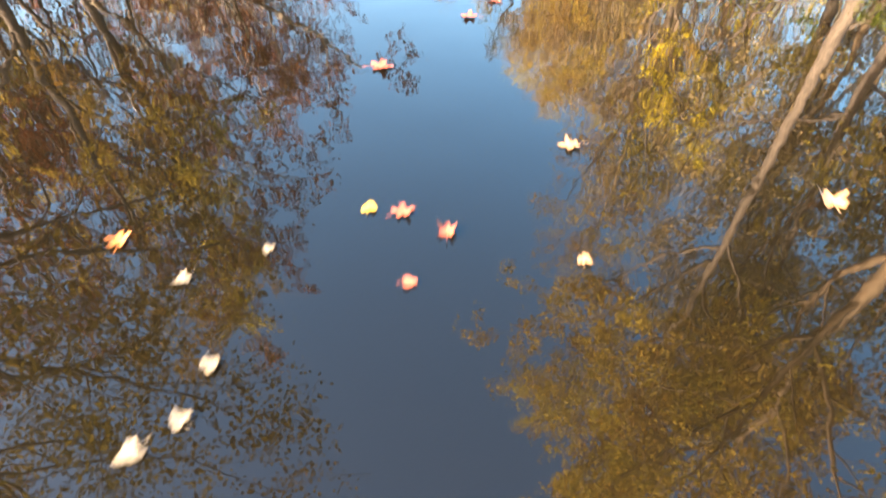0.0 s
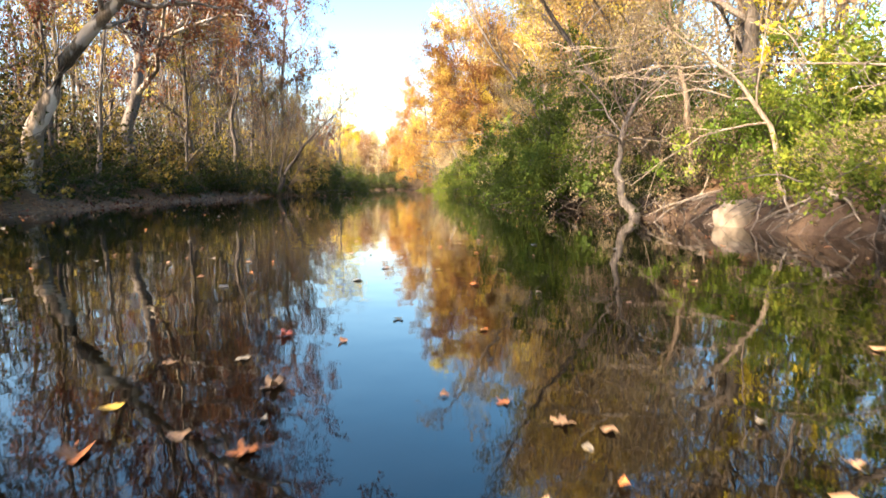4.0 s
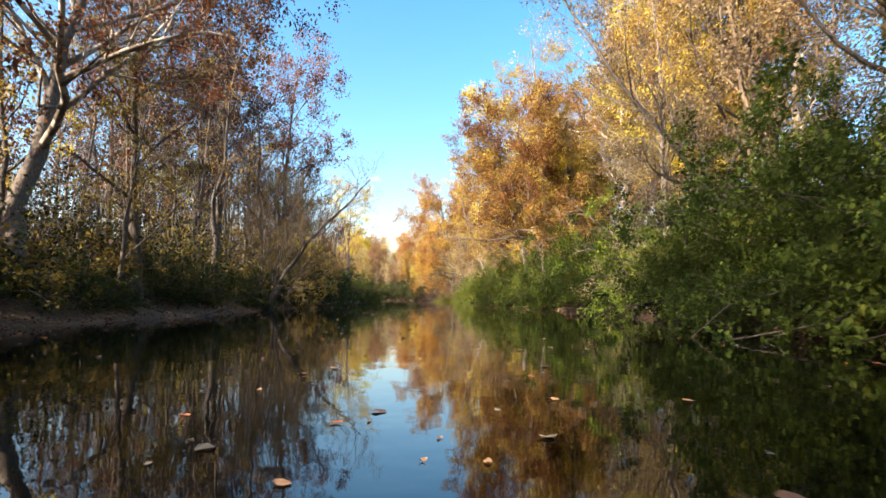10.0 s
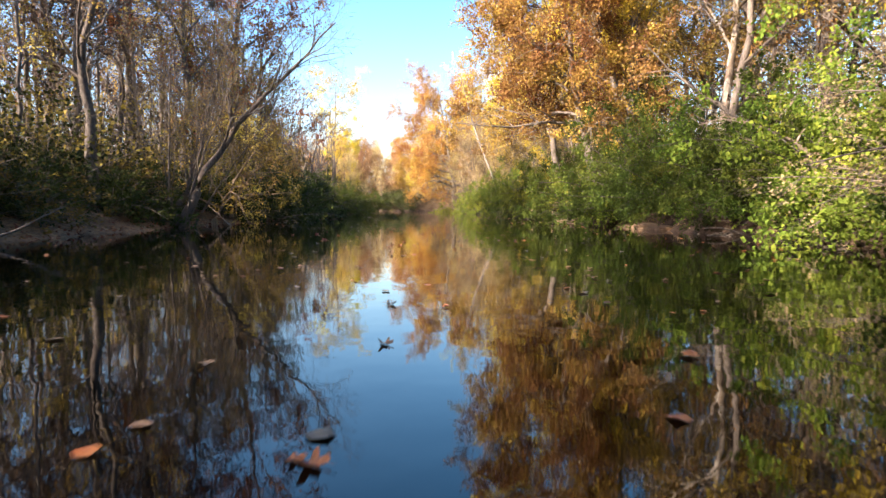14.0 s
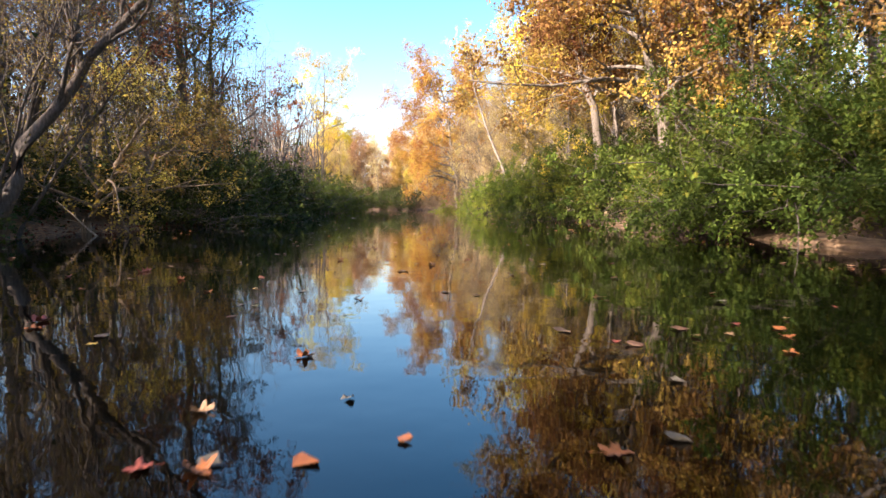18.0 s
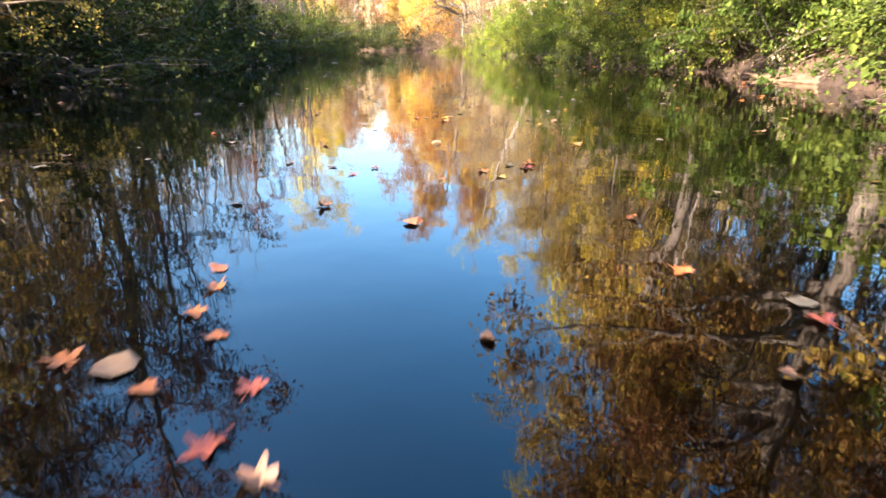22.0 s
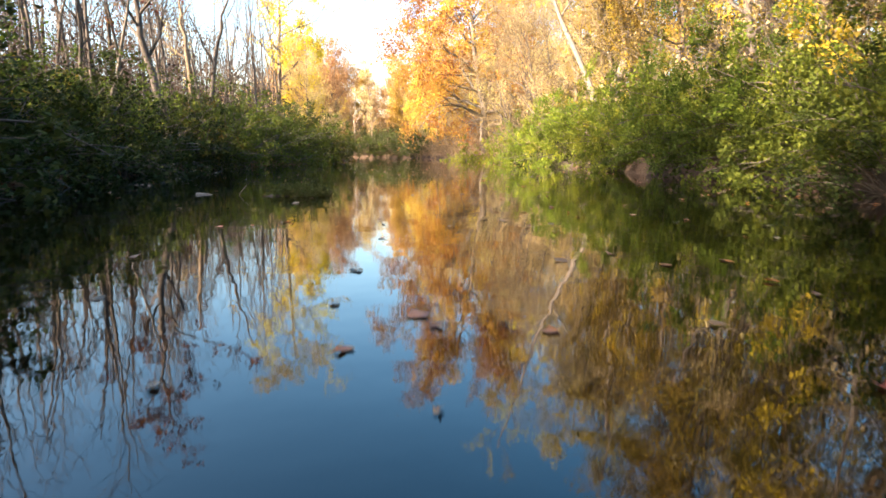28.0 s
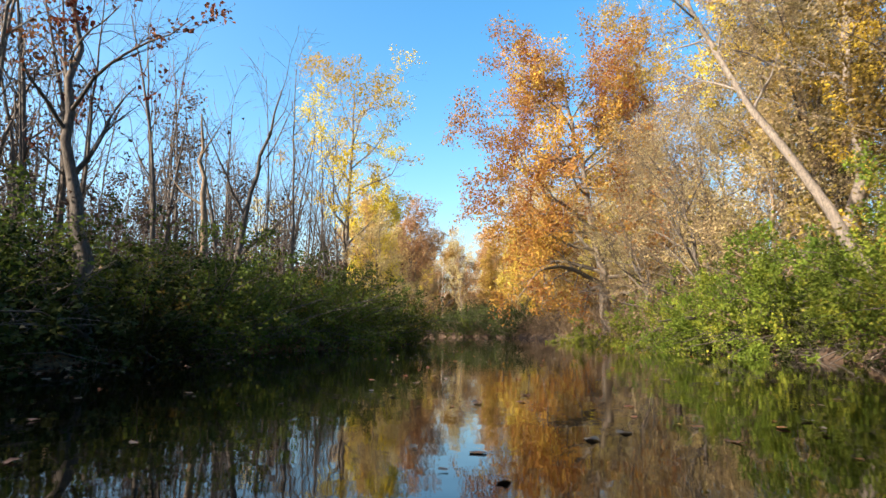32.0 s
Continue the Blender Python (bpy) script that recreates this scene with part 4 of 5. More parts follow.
# ---- shrubs ----
def shrub(name, label, seed, height, leaf, stems=24, twigs=8, leaf_count=14, leaf_size=0.18, bark="dark", group="", droop=-0.13, reach=1.15, corners=3):
    """A shrub of arching stems with leafy side twigs."""
    rng = np.random.default_rng(seed)
    root = thing(name, label, "shrub", group)
    az = np.arange(stems) * 2.4 + rng.random(stems)
    el = 0.4 + 1.0 * rng.random(stems)
    way = np.stack([np.cos(az) * np.cos(el), np.sin(az) * np.cos(el), np.sin(el)], 1)
    start = np.stack([np.cos(az), np.sin(az), 0 * az], 1) * (0.5 * rng.random((stems, 1))) - np.array([0, 0, 0.25])
    lines = grow(rng, way, start, height * reach * (0.7 + 0.6 * rng.random(stems)), 6, 0.13, droop * 1.4)
    rad = 0.03 * np.linspace(1, 0.25, 6)[None] * (0.6 + 0.6 * rng.random((stems, 1)))
    l2, r2 = offshoots(rng, lines, rad, twigs, 0.18, 1.0, height * 0.30, (0.5, 1.3), 0.12, 3, 0.2, -0.06, 0.6, 0.004, 3)
    pick = 2 if leaf_count > 5 else 1
    for i in range(0, stems, 6):
        v, f = joined([tubes(lines[i:i + 6], rad[i:i + 6], 3), tubes(l2[i * twigs:(i + 6) * twigs:pick, ::2], r2[i * twigs:(i + 6) * twigs:pick, ::2], 3)])
        mesh_object("stem", v, f, BARK[bark], root)
    if leaf_count:
        # leafy sprays with bare, dark gaps between them
        keep = (rng.random(stems) < 0.9).repeat(twigs) & (rng.random(stems * twigs) < 0.82)
        v, f = leaves(rng, l2[keep], int(leaf_count * 1.25), leaf_size, 0.075 * height / 3 + 0.02, flat=1.1, lo=0.25, corners=corners)
        mesh_object("foliage", v, f, LEAF[leaf], root, smooth=False)
    return root


CLAY_AT = (54.5, 59.5, 61.3, 63.4, 68.6, 70.5, 72.5, 81.0, 83.0, 85.0, 87.0, 88.5)


def clear_of_clay(spots):
    """Shrubs stand back from the bare clay of the sunny bank."""
    return [(x + (1.1 if x > 0 and min(abs(y - c) for c in CLAY_AT) < 1.6 else 0.0), y) for x, y in spots]


def bank_line(edge, side, y0, y1, step, near, far):
    return clear_of_clay([(float(edge(y)) + side * (near + (far - near) * rng_place.random()), y) for y in np.arange(y0, y1, step) + rng_place.random(len(np.arange(y0, y1, step))) * step * 0.6])


S_R, S_L = "green shrubs on the sunny bank", "dark shrubs on the shaded bank"
shrub_kinds = [
    (shrub("honeysuckle_shrub", "dense green honeysuckle hanging over the bank", 401, 3.0, "green", leaf_count=36, leaf_size=0.12, corners=4, group=S_R), bank_line(right_edge, 1, 33, 128, 3.3, 0.2, 1.9), 0.6, 1.4),
    # sunlit copy of the shrub above: the light is in the leaf colour
    (shrub("honeysuckle_shrub", "yellow-green honeysuckle with sunlight put into its leaf colour", 403, 3.0, "bright", leaf_count=34, leaf_size=0.12, corners=4, group=S_R), bank_line(right_edge, 1, 50, 128, 9.0, 0.8, 2.6) + bank_line(right_edge, 1, 126, 165, 5.0, 0.8, 3.6), 0.7, 1.3),
    # shaded copies: darkened leaf tone, the first seven dimming the root bank
    (shrub("honeysuckle_shrub", "deep green shrub with arching stems, toned dark for shade", 405, 3.2, "deep", stems=24, leaf_count=30, leaf_size=0.125, droop=-0.18, group=S_R), [(8.3, 29.6), (7.7, 30.8), (8.4, 32.4), (8.6, 27.4), (8.0, 28.4), (8.7, 34.2), (7.6, 33.2)] + bank_line(right_edge, 1, 36, 155, 6.5, 0.1, 0.9), 0.45, 0.75),
    (shrub("brush_thicket", "tangle of dry twigs with a few tan leaves", 407, 2.6, "tan", stems=30, leaf_count=5, leaf_size=0.1, bark="dark", group=S_R), bank_line(right_edge, 1, 48, 165, 13.0, 0.8, 2.6), 0.6, 1.0),
    # darkened leaf tone up to 134 m; beyond, the lighter copy reads as sunlit
    (shrub("honeysuckle_shrub", "green shrub with the shade of the trees in its leaf colour", 409, 2.8, "deep", leaf_count=26, leaf_size=0.115, group=S_L), bank_line(left_edge, -1, 84, 104, 2.7, 0.4, 2.8) + bank_line(left_edge, -1, 104, 134, 2.4, 0.4, 3.2), 1.2, 1.8),
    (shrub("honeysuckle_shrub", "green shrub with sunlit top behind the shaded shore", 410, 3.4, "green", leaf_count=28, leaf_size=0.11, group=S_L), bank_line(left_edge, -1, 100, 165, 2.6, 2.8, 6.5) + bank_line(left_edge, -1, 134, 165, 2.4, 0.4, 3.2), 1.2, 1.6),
    # leaf colour darkened here as well, for the shaded shore
    (shrub("honeysuckle_shrub", "low shrub toned dark for shade behind a muddy shore", 411, 2.4, "deep", leaf_count=26, leaf_size=0.11, group=S_L), bank_line(left_edge, -1, 14, 84, 2.0, 2.3, 4.6), 0.7, 1.25),
    (shrub("spicebush_shrub", "olive and yellow leaved shrub on the shaded bank", 413, 2.8, "olive", leaf_count=13, leaf_size=0.15, group=S_L), bank_line(left_edge, -1, 14, 165, 8, 1.6, 6.0), 0.8, 1.4),
    (shrub("brush_thicket", "grey-brown tangle of leafless twigs on the shore", 415, 2.4, "tan", stems=30, leaf_count=1, leaf_size=0.1, bark="dark", group=S_L), bank_line(left_edge, -1, 14, 165, 9, 0.8, 4.5), 0.8, 1.4),
]
for model, spots, lo, hi in shrub_kinds:
    copies(model, spots, rng_place, lo, hi)
brush = shrub("brush_thicket", "dense grey-brown brush overhanging the root-bound bank", 417, 3.0, "tan", stems=36, twigs=10, leaf_count=9, leaf_size=0.085, bark="grey", corners=4)
copies(brush, [(10.2, 14.5), (9.6, 29.5), (8.9, 31.8), (9.6, 33.6), (10.8, 30.5), (8.6, 56.0), (6.2, 127.0), (8.6, 81.5), (9.0, 86.4)], rng_place, 0.8, 1.15)
overhang = shrub("brush_thicket", "brown-leaved brush hanging over the shaded root bank", 418, 3.4, "tan", stems=40, twigs=11, leaf_count=22, leaf_size=0.085, bark="dark", corners=4)
copies(overhang, [(8.3, 26.8), (8.8, 28.9), (10.0, 27.6)], rng_place, 0.95, 1.3)
copies(overhang, [(10.5, 15.8), (10.0, 18.4), (9.7, 20.6)], rng_place, 0.45, 0.6)
# the large green mound low over the water, and others that stand out
great = shrub("honeysuckle_shrub", "great mound of green shrub bending to the water", 421, 4.6, "green", stems=36, twigs=11, leaf_count=60, leaf_size=0.112, corners=4)
copies(great, [(9.6, 37.6), (11.2, 35.6), (9.4, 40.8), (11.6, 40.0), (9.6, 44.2), (12.5, 44.6), (10.2, 47.6)], rng_place, 1.05, 1.3)
great_two = shrub("honeysuckle_shrub", "large green shrub leaning from the bank, lit in patches", 422, 4.4, "green", stems=32, twigs=10, leaf_count=52, leaf_size=0.112, corners=4)
copies(great_two, [(10.2, 65.0), (9.2, 68.2), (10.4, 70.4), (9.8, 73.5), (10.2, 76.8), (9.4, 80.2), (9.8, 84.0), (9.9, 88.0), (8.0, 71.8), (7.4, 74.8), (7.2, 76.7), (8.6, 80.6), (7.0, 92.0), (8.8, 92.0), (8.0, 96.2), (7.6, 105.0), (7.4, 112.0), (7.6, 119.5)], rng_place, 0.85, 1.2)
# the next three take the sun-toned leaf where shrubs should look lit
sunny = shrub("honeysuckle_shrub", "bright green leafy shrub, leaf colour lightened to look sunlit", 423, 3.4, "bright", stems=34, twigs=11, leaf_count=48, leaf_size=0.105, corners=4)
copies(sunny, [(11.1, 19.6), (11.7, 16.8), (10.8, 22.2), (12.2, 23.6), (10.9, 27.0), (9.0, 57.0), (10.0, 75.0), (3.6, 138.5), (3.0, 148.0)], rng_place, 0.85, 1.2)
mound = shrub("honeysuckle_shrub", "full rounded shrub with yellow-green leaves toned as sunlit", 424, 4.2, "bright", stems=34, twigs=11, leaf_count=52, leaf_size=0.112, corners=4)
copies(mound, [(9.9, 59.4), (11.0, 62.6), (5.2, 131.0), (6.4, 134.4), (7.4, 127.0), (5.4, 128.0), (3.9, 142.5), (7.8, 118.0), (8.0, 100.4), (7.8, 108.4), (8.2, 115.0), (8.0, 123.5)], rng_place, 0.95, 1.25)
low_mound = shrub("honeysuckle_shrub", "low yellow-green shrub, toned sunlit, at the far sunny waterline", 425, 2.4, "bright", stems=26, twigs=9, leaf_count=26, leaf_size=0.12)
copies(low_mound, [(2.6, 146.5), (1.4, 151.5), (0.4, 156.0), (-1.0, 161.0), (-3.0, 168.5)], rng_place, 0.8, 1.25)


# ---- banks: roots, stones, wood ----
def roots(label, seed, x, y, count, drop, reach):
    rng = np.random.default_rng(seed)
    root = thing("exposed_roots", label, "tree roots")
    z = float(land(x, y))
    az = rng.random(count) * 2.6 + 1.84
    way = np.stack([np.cos(az), np.sin(az), -0.1 - 0.5 * rng.random(count)], 1)
    lines = grow(rng, way, np.stack([rng.normal(size=count) * 0.3, rng.normal(size=count) * 0.7, 0.1 * rng.random(count)], 1), reach * (0.6 + 0.7 * rng.random(count)), 8, 0.2, -drop)
    rad = (0.012 + 0.04 * rng.random((count, 1)) ** 1.8) * np.linspace(1, 0.3, 8)[None]
    for i in range(count):
        v, f = tubes(lines[i:i + 1], rad[i:i + 1], 5)
        mesh_object("root", v, f, BARK["grey" if i % 3 == 0 else "dark"], root)
    root.location = (x, y, z)


for i, (x, y) in enumerate([(9.6, 17.0), (9.9, 15.4), (9.4, 18.3), (9.0, 20.9), (8.5, 25.6), (9.3, 19.6), (8.9, 22.2), (8.5, 24.2), (8.1, 27.2), (7.9, 30.5), (8.2, 33.6), (7.4, 54.0), (7.9, 58.4), (7.2, 65.0), (5.4, 126.0), (4.2, 134.0)]):
    roots("tangle of pale tree roots washed bare on the clay bank", 500 + i, x, y, 15, 0.13, 1.9)


def lump(name, label, category, seed, mat, size, at, turn=0, rough=0.22):
    """A stone or mound: a rounded block with uneven faces."""
    bm = bmesh.new()
    bmesh.ops.create_icosphere(bm, subdivisions=4, radius=1)
    noise_at = Vector((seed * 3.1, seed * 1.7, 0))
    for v in bm.verts:
        p = v.co.copy()
        k = 1 + rough * noise.fractal(p * 1.3 + noise_at, 0.8, 2.1, 4)
        v.co = Vector((math.copysign(abs(p.x) ** 0.8, p.x) * size[0], math.copysign(abs(p.y) ** 0.8, p.y) * size[1], math.copysign(abs(p.z) ** 0.8, p.z) * size[2])) * k
    me = bpy.data.meshes.new(name)
    bm.to_mesh(me)
    bm.free()
    me.materials.append(mat)
    me.shade_smooth()
    ob = new(name, me)
    ob.matrix_world = pose(*at, 0, 0, turn)
    return tagged(ob, label, category)


lump("boulder", "pale rounded boulder at the water's edge, sunlit", "rock", 1, ROCK, (0.46, 0.5, 0.48), (8.1, 23.2, 0.16), 20)
lump("clay_ledge", "bare sunlit clay ledge under the shrubs", "bank", 2, CLAY, (0.85, 3.4, 0.24), (6.45, 71.6, 0.0), 2)
lump("clay_ledge", "low clay shelf running along the waterline", "bank", 3, CLAY, (1.5, 3.3, 0.22), (6.7, 86.4, 0.0), 14)
lump("clay_ledge", "bare clay bank with roots above it", "bank", 4, CLAY, (0.8, 1.9, 0.62), (8.5, 62.2, 0.1), 14)
lump("clay_ledge", "bare earth bank below a leaning trunk", "bank", 6, CLAY, (0.9, 1.8, 0.6), (4.2, 136.5, 0.1), 10)
for i, (x, y, s) in enumerate([(6.9, 51.0, 0.28), (7.2, 52.2, 0.2), (6.9, 53.4, 0.24), (7.5, 54.6, 0.18), (9.6, 15.2, 0.3), (9.2, 16.4, 0.2)]):
    lump("stone", "grey-tan stone lying on the muddy bank", "rock", 20 + i, ROCK, (s, s * 1.3, s * 0.6), (x, y, float(land(x, y)) + s * 0.2), i * 40)


def branch_on_bank(label, seed, at, way, length, radius, bark="drift", shoots=6):
    rng = np.random.default_rng(seed)
    root = thing("fallen_branch", label, "branch")
    line = grow(rng, np.array([way], float), np.zeros((1, 3)), np.array([length]), 10, 0.10, 0.0)
    rad = radius * np.linspace(1, 0.25, 10)[None]
    v, f = tubes(line, rad, 7)
    mesh_object("stem", v, f, BARK[bark], root)
    l2, r2 = offshoots(rng, line, rad, shoots, 0.3, 1.0, length * 0.35, (0.5, 1.0), 0.15, 5, 0.2, 0.0, 0.55, 0.006)
    for i in range(shoots):
        v, f = tubes(l2[i:i + 1], r2[i:i + 1], 4)
        mesh_object("twig", v, f, BARK[bark], root)
    root.location = at


branch_on_bank("weathered grey log jutting from green shrubs", 601, (4.6, 129.5, 1.2), (-0.75, 0.5, 0.42), 3.4, 0.13)
branch_on_bank("broken branch propped against the clay bank", 603, (8.1, 26.6, -0.05), (0.45, -0.3, 0.75), 1.9, 0.06)
branch_on_bank("dead stick slanting up from the shallow shore", 605, (-15.6, 76.2, -0.1), (-0.7, 0.2, 0.55), 1.9, 0.04)
branch_on_bank("pale stick standing in the water by the bank", 607, (-16.9, 108.0, -0.2), (-0.12, 0.0, 1.0), 1.5, 0.06, shoots=1)
branch_on_bank("drooping dead branch touching the water", 609, (8.2, 24.4, 0.9), (-0.8, 0.1, -0.32), 2.2, 0.04)
branch_on_bank("dry branch lying along the shaded shore", 611, (-16.2, 58.0, 0.08), (0.35, 0.9, 0.06), 2.6, 0.05, "dark")
branch_on_bank("dark limb reaching low over the water", 613, (3.6, 146.0, 1.6), (-0.9, -0.2, 0.12), 5.0, 0.10, "dark", 9)
branch_on_bank("bare limb stretched above the shrubs", 615, (7.6, 113.5, 3.2), (-0.9, 0.3, 0.1), 3.2, 0.06, "dark", 7)
branch_on_bank("driftwood stick caught at the foot of the bank", 617, (7.0, 33.0, 0.02), (-0.6, -0.5, 0.02), 2.0, 0.03)


# ---- in the stream: a weedy bar and floating leaves ----
branch_on_bank("wet brown stick afloat among leaves", 619, (-6.5, 81.1, 0.0), (0.1, 1.0, 0.0), 0.62, 0.018, "tan", 2)
branch_on_bank("straight peeled stick afloat on the creek", 621, (-4.7, 81.5, 0.0), (0.12, -1.0, 0.0), 0.55, 0.012, "tan", 1)


def weed_bar():
    rng = np.random.default_rng(71)
    root = thing("weed_clump", "tussock of green-brown weeds grown over stranded driftwood in mid-creek", "weeds")
    n = 1100
    a, r = rng.random(n) * 6.283, np.sqrt(rng.random(n)) * 0.75
    start = np.stack([np.cos(a) * r * 0.75, np.sin(a) * r * 0.45, 0 * a - 0.05], 1)
    way = np.stack([rng.normal(size=n) * 0.7 + np.cos(a) * 0.5, rng.normal(size=n) * 0.7, 0.5 + rng.random(n)], 1)
    lines = grow(rng, way, start, 0.16 + 0.24 * rng.random(n), 4, 0.15, -0.16)
    v, f = tubes(lines, np.repeat(0.007 * np.linspace(1, 0.3, 4)[None], n, 0), 3)
    mesh_object("stalks", v, f, GRASS, root)
    v, f = leaves(rng, lines, 3, 0.08, 0.03)
    mesh_object("leaves", v, f, GRASS, root, smooth=False)
    root.location, root.scale = (-9.2, 107.6, 0.0), (1.0, 0.85, 1.05)
    lump("mud_bar", "low hump of wet mud and roots in the stream", "mud", 31, CLAY, (0.8, 0.45, 0.06), (-9.4, 107.7, -0.02), 10, 0.3)
    branch_on_bank("pale driftwood log lying in the water beside the weeds", 73, (-11.8, 107.9, 0.0), (0.98, -0.1, 0.0), 2.3, 0.05)


weed_bar()


def leaf_shape(seed, lobes, depth, curl):
    """A lobed leaf, curled upward at its rim: verts and faces about its middle, one unit wide."""
    rng = np.random.default_rng(seed)
    k = lobes * 6
    a = np.arange(k) * 2 * np.pi / k
    r = 0.5 * (1 - depth * (0.5 - 0.5 * np.cos(lobes * a + 0.3))) * (1 + 0.10 * rng.normal(size=k)) * np.where(np.arange(k) % 2, 1.0, 0.86) * (1 - 0.25 * np.exp(-((a - 3.14) / 0.5) ** 2))
    x, y = r * np.cos(a), r * np.sin(a) * 0.86
    z = curl * (r * 2) ** 2 * (0.25 + 0.3 * np.cos(a * 2 + seed)) + 0.02 * rng.normal(size=k)
    xm, ym, zm = x * 0.5, y * 0.5, z * 0.3
    v = np.concatenate([[[0, 0, 0.0]], np.stack([xm, ym, zm], 1), np.stack([x, y, z], 1), [[-0.62, 0.02, 0.12 * curl], [-0.62, -0.02, 0.12 * curl]]])
    f = [[0, 1 + i, 1 + (i + 1) % k] for i in range(k)] + [[1 + i, 1 + k + i, 1 + k + (i + 1) % k, 1 + (i + 1) % k] for i in range(k)]
    m = 1 + k // 2
    f.append([m, 1 + 2 * k, 2 + 2 * k])
    return v, f


LITTER = [("orange", plain_material("orange_leaf", (0.20, 0.055, 0.016), (0.36, 0.13, 0.035), 14, 0.5, 0.01)), ("red", plain_material("red_leaf", (0.16, 0.03, 0.02), (0.32, 0.08, 0.045), 14, 0.5, 0.01)),
          ("tan", plain_material("tan_leaf", (0.13, 0.07, 0.035), (0.27, 0.165, 0.085), 14, 0.6, 0.01)), ("yellow", plain_material("yellow_leaf", (0.28, 0.17, 0.025), (0.42, 0.29, 0.05), 14, 0.5, 0.01)),
          ("brown", plain_material("brown_leaf", (0.08, 0.04, 0.025), (0.20, 0.10, 0.05), 14, 0.6, 0.01)), ("pale", plain_material("pale_leaf", (0.065, 0.057, 0.042), (0.125, 0.11, 0.08), 14, 0.6, 0.01))]
LEAF_MODELS = []
for hue, mat in LITTER:
    row = []
    for j, (lobes, depth, curl) in enumerate([(5, 0.55, 0.30), (5, 0.45, 0.75), (3, 0.35, 0.15), (3, 0.22, 0.28)]):
        v, f = leaf_shape(700 + j, lobes, depth, curl)
        me = bpy.data.meshes.new("floating_leaf")
        me.from_pydata(v.tolist(), [], f)
        me.materials.append(mat)
        me.shade_smooth()
        row.append(me)
    LEAF_MODELS.append(row)
rng_leaf = np.random.default_rng(17)


def float_leaf(x, y, size, hue, shape=0):
    ob = new("floating_leaf", LEAF_MODELS[hue][shape])
    ob.matrix_world = pose(x, y, 0.006, 0, 0, rng_leaf.random() * 360) @ Matrix.Scale(size * 0.82, 4)
    shapes = ("lobed, curled", "cupped, riding high", "flat", "small, softly curled")
    tagged(ob, f"{shapes[shape]} {LITTER[hue][0]} autumn leaf floating on the water", "leaf", "leaves afloat on the creek")
HUES = [0, 0, 0, 1, 1, 2, 2, 3, 4, 5]


def drift(count, x0, x1, y0, y1, lo=0.07, hi=0.14):
    for _ in range(count):
        float_leaf(x0 + (x1 - x0) * rng_leaf.random(), y0 + (y1 - y0) * rng_leaf.random(), lo + (hi - lo) * rng_leaf.random(), HUES[int(rng_leaf.integers(len(HUES)))], int(rng_leaf.integers(4)))


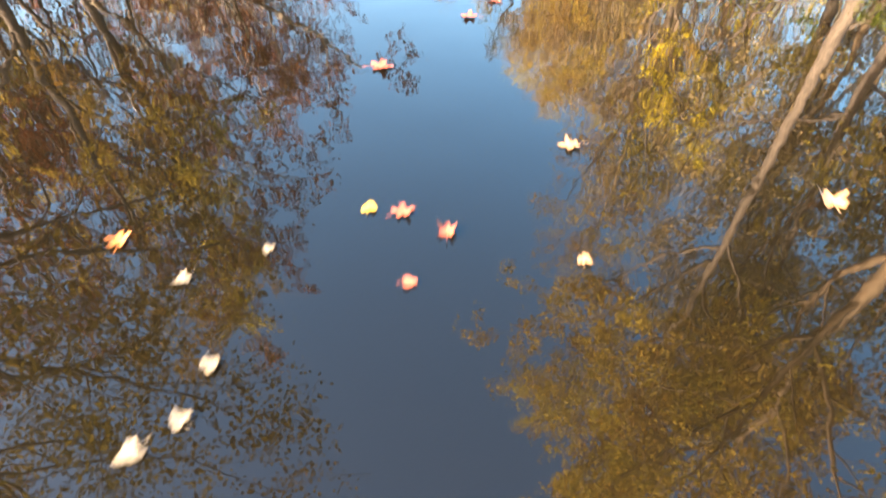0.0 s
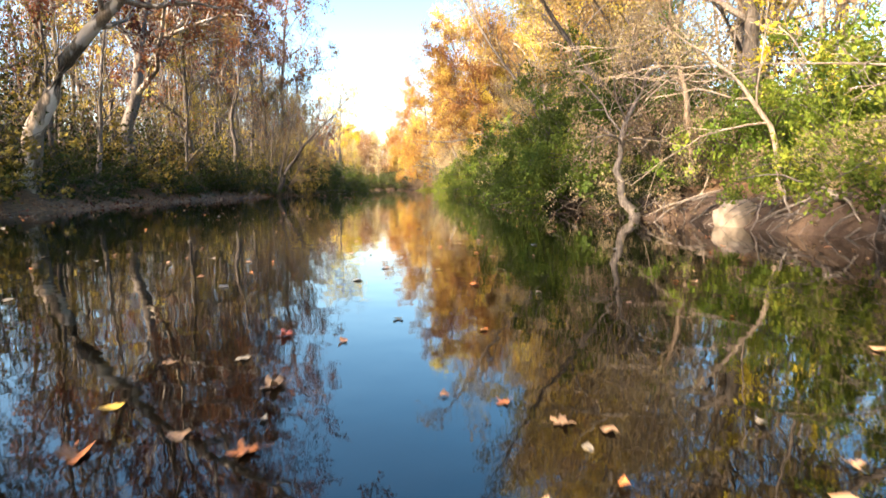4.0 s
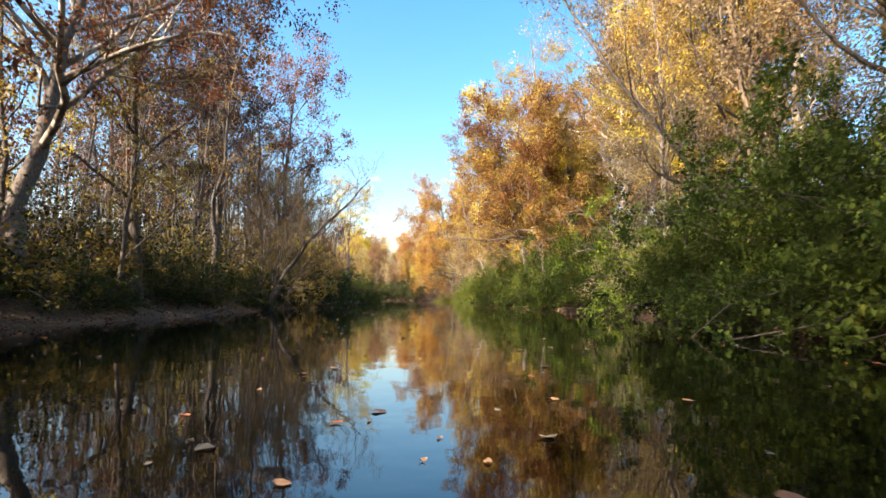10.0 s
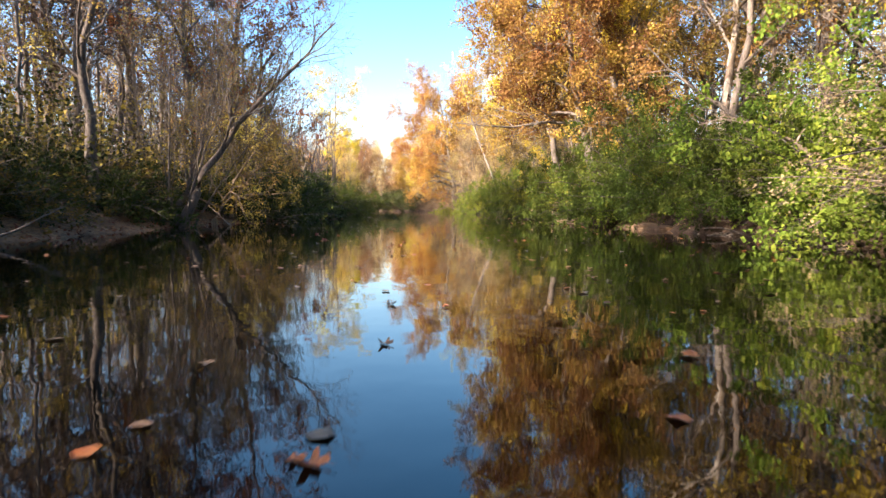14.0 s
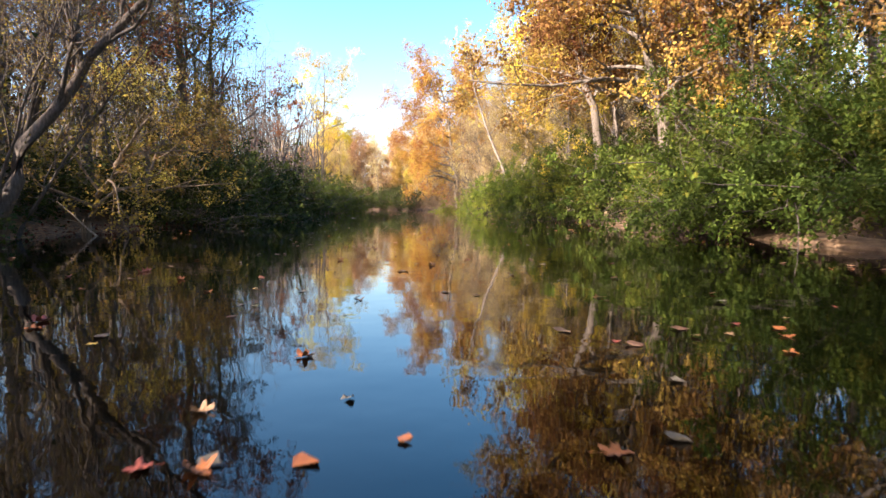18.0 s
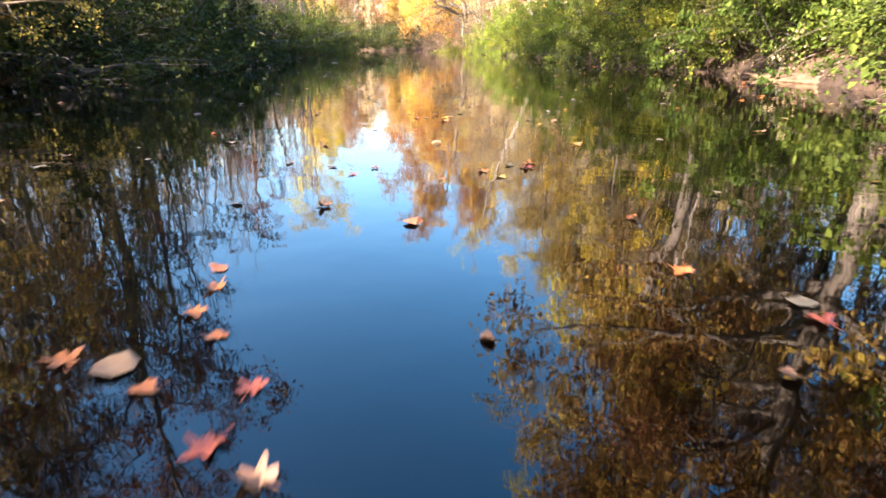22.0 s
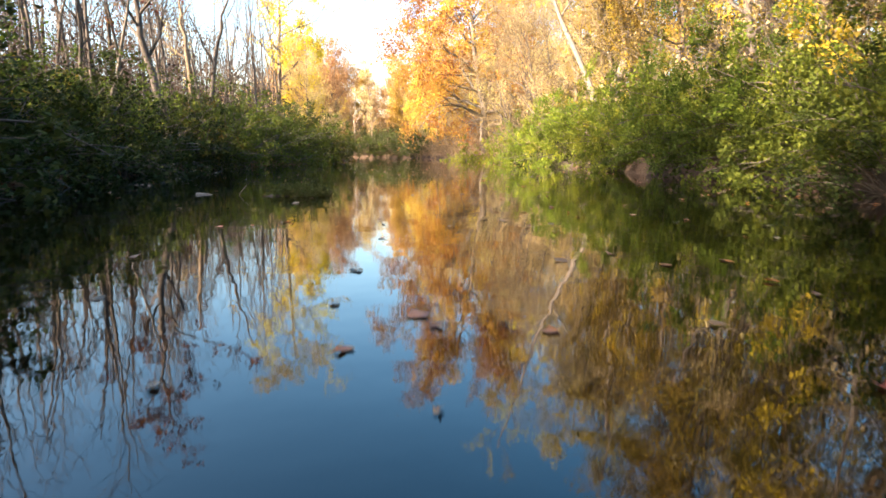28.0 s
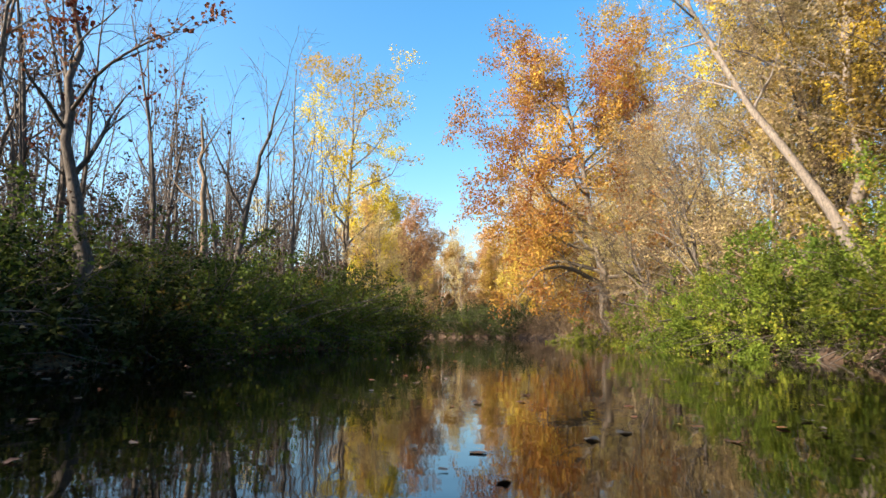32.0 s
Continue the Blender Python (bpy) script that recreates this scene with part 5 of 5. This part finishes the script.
# leaves that stand out, alone or in loose rafts
for x, y, size, hue, shape in [(-0.53, 5.43, 0.15, 3, 2), (-0.42, 5.34, 0.19, 0, 0), (-0.41, 5.53, 0.12, 5, 2), (-0.33, 5.52, 0.14, 1, 0), (-0.46, 4.91, 0.15, 1, 0), (-0.39, 4.93, 0.13, 0, 2), (-0.25, 4.92, 0.10, 5, 3),
                               (0.02, 5.03, 0.13, 1, 2), (0.06, 5.04, 0.19, 1, 0), (-0.11, 4.92, 0.13, 3, 3), (-0.66, 6.26, 0.16, 0, 1), (-0.42, 5.96, 0.12, 5, 2), (0.06, 5.99, 0.12, 5, 2), (1.21, 5.1, 0.17, 0, 0),
                               (-0.76, 10.24, 0.21, 0, 1), (-0.9, 10.73, 0.14, 3, 3), (-0.14, 10.28, 0.2, 0, 0), (-0.24, 11.02, 0.19, 2, 1), (1.11, 10.55, 0.17, 2, 0), (-0.55, 11.51, 0.14, 5, 2), (-0.94, 11.42, 0.15, 2, 0),
                               (-0.46, 10.42, 0.15, 2, 2), (-0.45, 12.04, 0.16, 1, 1), (-4.26, 44.55, 0.2, 0, 1), (-4.34, 44.6, 0.16, 0, 0), (-5.28, 46.08, 0.18, 2, 0), (-4.17, 46.62, 0.17, 4, 1), (-4.28, 48.41, 0.17, 4, 1),
                               (-6.31, 70.54, 0.21, 0, 0), (-6.02, 70.92, 0.16, 0, 0), (-6.03, 71.18, 0.17, 0, 1), (-5.86, 70.72, 0.13, 0, 2), (-5.96, 70.37, 0.14, 0, 2), (-5.63, 70.37, 0.17, 1, 0), (-5.67, 70.09, 0.19, 1, 0),
                               (-3.92, 71.38, 0.2, 0, 0), (-5.81, 72.57, 0.16, 4, 1), (-3.59, 70.83, 0.18, 1, 0), (-4.86, 59.82, 0.19, 0, 1), (-5.11, 58.75, 0.17, 2, 1), (-7.44, 61.03, 0.24, 1, 1), (-7.3, 60.75, 0.2, 0, 0),
                               (-6.48, 60.18, 0.12, 3, 2), (-4.86, 58.1, 0.19, 0, 1), (-3.24, 58.26, 0.22, 0, 0), (-2.65, 60.26, 0.12, 1, 2), (-1.29, 60.42, 0.18, 0, 0), (-1.55, 59.92, 0.16, 0, 0), (-2.59, 59.26, 0.13, 5, 3),
                               (-5.09, 58.12, 0.17, 1, 0), (-2.93, 64.57, 0.18, 4, 1), (-4.11, 66.0, 0.2, 4, 1), (-1.7, 60.5, 0.13, 2, 0), (-6.68, 62.85, 0.17, 0, 0), (-7.53, 64.04, 0.18, 0, 1), (-8.53, 65.12, 0.2, 1, 1),
                               (-0.24, 2.17, 0.14, 1, 0), (-0.2, 1.29, 0.07, 3, 2), (-0.11, 1.27, 0.1, 1, 0), (0.01, 1.19, 0.09, 1, 1), (-0.08, 1.0, 0.06, 1, 2), (-0.83, 1.15, 0.1, 0, 0), (-0.44, 1.12, 0.05, 5, 2), (-0.62, 1.01, 0.06, 5, 3), (-0.48, 0.76, 0.06, 5, 3),
                               (-0.5, 0.63, 0.06, 5, 3), (-0.57, 0.56, 0.08, 5, 2), (0.4, 1.61, 0.11, 2, 0), (1.07, 1.32, 0.13, 2, 1), (0.35, 1.08, 0.06, 2, 2),
                               (-5.68, 82.03, 0.09, 5, 2), (-5.49, 81.95, 0.14, 0, 0), (-6.15, 82.27, 0.14, 1, 0), (-4.49, 81.61, 0.13, 0, 2), (-3.86, 82.89, 0.2, 0, 0), (-4.75, 81.34, 0.16, 5, 0),
                               (0.25, 2.90, 0.13, 1, 0), (0.12, 2.69, 0.12, 1, 0), (-0.29, 3.12, 0.13, 0, 0), (-0.40, 3.07, 0.12, 5, 2), (-0.48, 3.07, 0.1, 0, 2), (-0.51, 3.50, 0.13, 2, 3), (0.75, 3.34, 0.14, 0, 0), (0.84, 3.11, 0.12, 3, 2),
                               (1.14, 3.37, 0.14, 0, 0), (0.52, 3.01, 0.1, 5, 3), (-5.76, 73.60, 0.15, 1, 0), (-5.98, 73.90, 0.14, 1, 2), (-5.61, 73.87, 0.14, 1, 0), (-6.28, 75.12, 0.17, 4, 1), (-4.69, 73.72, 0.17, 0, 0), (-4.24, 74.07, 0.2, 0, 0),
                               (-4.43, 73.98, 0.12, 5, 3), (-4.30, 73.86, 0.2, 1, 0), (-4.55, 73.49, 0.12, 3, 3), (-5.53, 78.20, 0.16, 0, 0), (-5.12, 78.07, 0.15, 2, 1), (-5.39, 77.64, 0.16, 1, 0), (-5.25, 77.68, 0.14, 5, 2), (-4.90, 77.82, 0.17, 2, 0),
                               (-4.98, 77.29, 0.22, 0, 0), (-4.98, 77.64, 0.14, 3, 3), (-6.05, 66.86, 0.16, 0, 0), (-5.83, 66.94, 0.2, 0, 1), (-4.96, 66.85, 0.14, 1, 0), (-5.08, 66.72, 0.12, 5, 2), (-3.47, 67.06, 0.2, 0, 0), (-3.79, 66.61, 0.14, 3, 3),
                               (-5.50, 69.96, 0.17, 4, 1), (-5.98, 61.92, 0.16, 2, 0), (-4.82, 62.22, 0.17, 0, 1), (-5.84, 61.26, 0.14, 0, 2), (-4.84, 61.36, 0.07, 5, 2), (-5.82, 61.85, 0.12, 3, 2), (-3.55, 62.54, 0.17, 2, 0), (-2.21, 62.41, 0.2, 0, 0),
                               (-8.52, 64.95, 0.2, 1, 1), (-4.18, 40.47, 0.18, 4, 1), (-4.34, 41.13, 0.1, 0, 2), (-3.18, 40.97, 0.14, 1, 0), (-5.30, 40.11, 0.13, 5, 2), (-8.84, 48.34, 0.2, 3, 1), (-9.11, 47.02, 0.2, 3, 0)]:
    float_leaf(x, y, size, hue, shape)
drift(6, -2.6, 2.6, 3, 8, 0.06, 0.12)
drift(14, -5.5, 3.5, 9, 18, 0.07, 0.14)
drift(16, -7, 4, 18, 34)
drift(22, -8, 3, 36, 52)
drift(26, -10, 2.5, 54, 70, 0.08, 0.17)
drift(12, -9, -0.5, 70, 88, 0.07, 0.14)
drift(16, -9, 1, 90, 106)
drift(14, -9, 0, 108, 124)


def far_litter():
    """Leaves too far off or too many to tell apart, afloat in drifting bands."""
    rng = np.random.default_rng(19)
    n = 3000
    y = 8 + 190 * rng.random(n) ** 1.1
    le, re = left_edge(y), right_edge(y)
    band = rng.random(n)
    mid = le + (re - le) * np.clip(0.56 + 0.16 * rng.normal(size=n), 0.1, 0.9)
    x = np.where(band < 0.35, le + 0.4 + 4.5 * rng.random(n) ** 1.5, np.where(band < 0.55, re - 0.4 - 4 * rng.random(n), mid))
    k = 7
    for row, hue in enumerate((0, 2, 4, 5)):
        pick = np.arange(n) % 4 == row
        m = int(pick.sum())
        a = rng.random((m, 1)) * 6.28 + np.arange(k)[None] * 6.283 / k
        r = (0.02 + 0.045 * rng.random((m, 1)) ** 1.6 + 0.02 * np.minimum(y[pick] / 120, 1)[:, None]) * (0.55 + 0.75 * rng.random((m, k)))
        rim = np.stack([x[pick][:, None] + r * np.cos(a), y[pick][:, None] + r * np.sin(a), 0.006 + 0.025 * rng.random((m, k)) ** 2], -1).reshape(-1, 3)
        ob = mesh_object("drifting_leaves", rim, np.arange(m * k).reshape(-1, k), LITTER[hue][1], smooth=False)
        tagged(ob, f"thin scatter of small {LITTER[hue][0]} leaves drifting on the creek", "leaf litter", kind="stuff")


def bank_litter():
    rng = np.random.default_rng(29)
    for side, edge, name in ((1, right_edge, "sunny"), (-1, left_edge, "shaded")):
        n = 5200
        y = 8 + 150 * rng.random(n)
        x = edge(y) + side * (0.15 + 5.5 * rng.random(n) ** 1.6)
        z = land(x, y) + 0.02
        at = np.stack([x, y, z], 1)
        v, f = leaves(rng, np.stack([at, at + np.array([0, 0, 0.02])], 1), 1, 0.12, 0.01, flat=1.0, droop=0.0)
        ob = mesh_object("leaf_litter", v, f, LEAF["tan" if side > 0 else "russet"], smooth=False)
        tagged(ob, f"fallen brown leaves strewn over the {name} bank", "leaf litter", kind="stuff")


far_litter()
bank_litter()
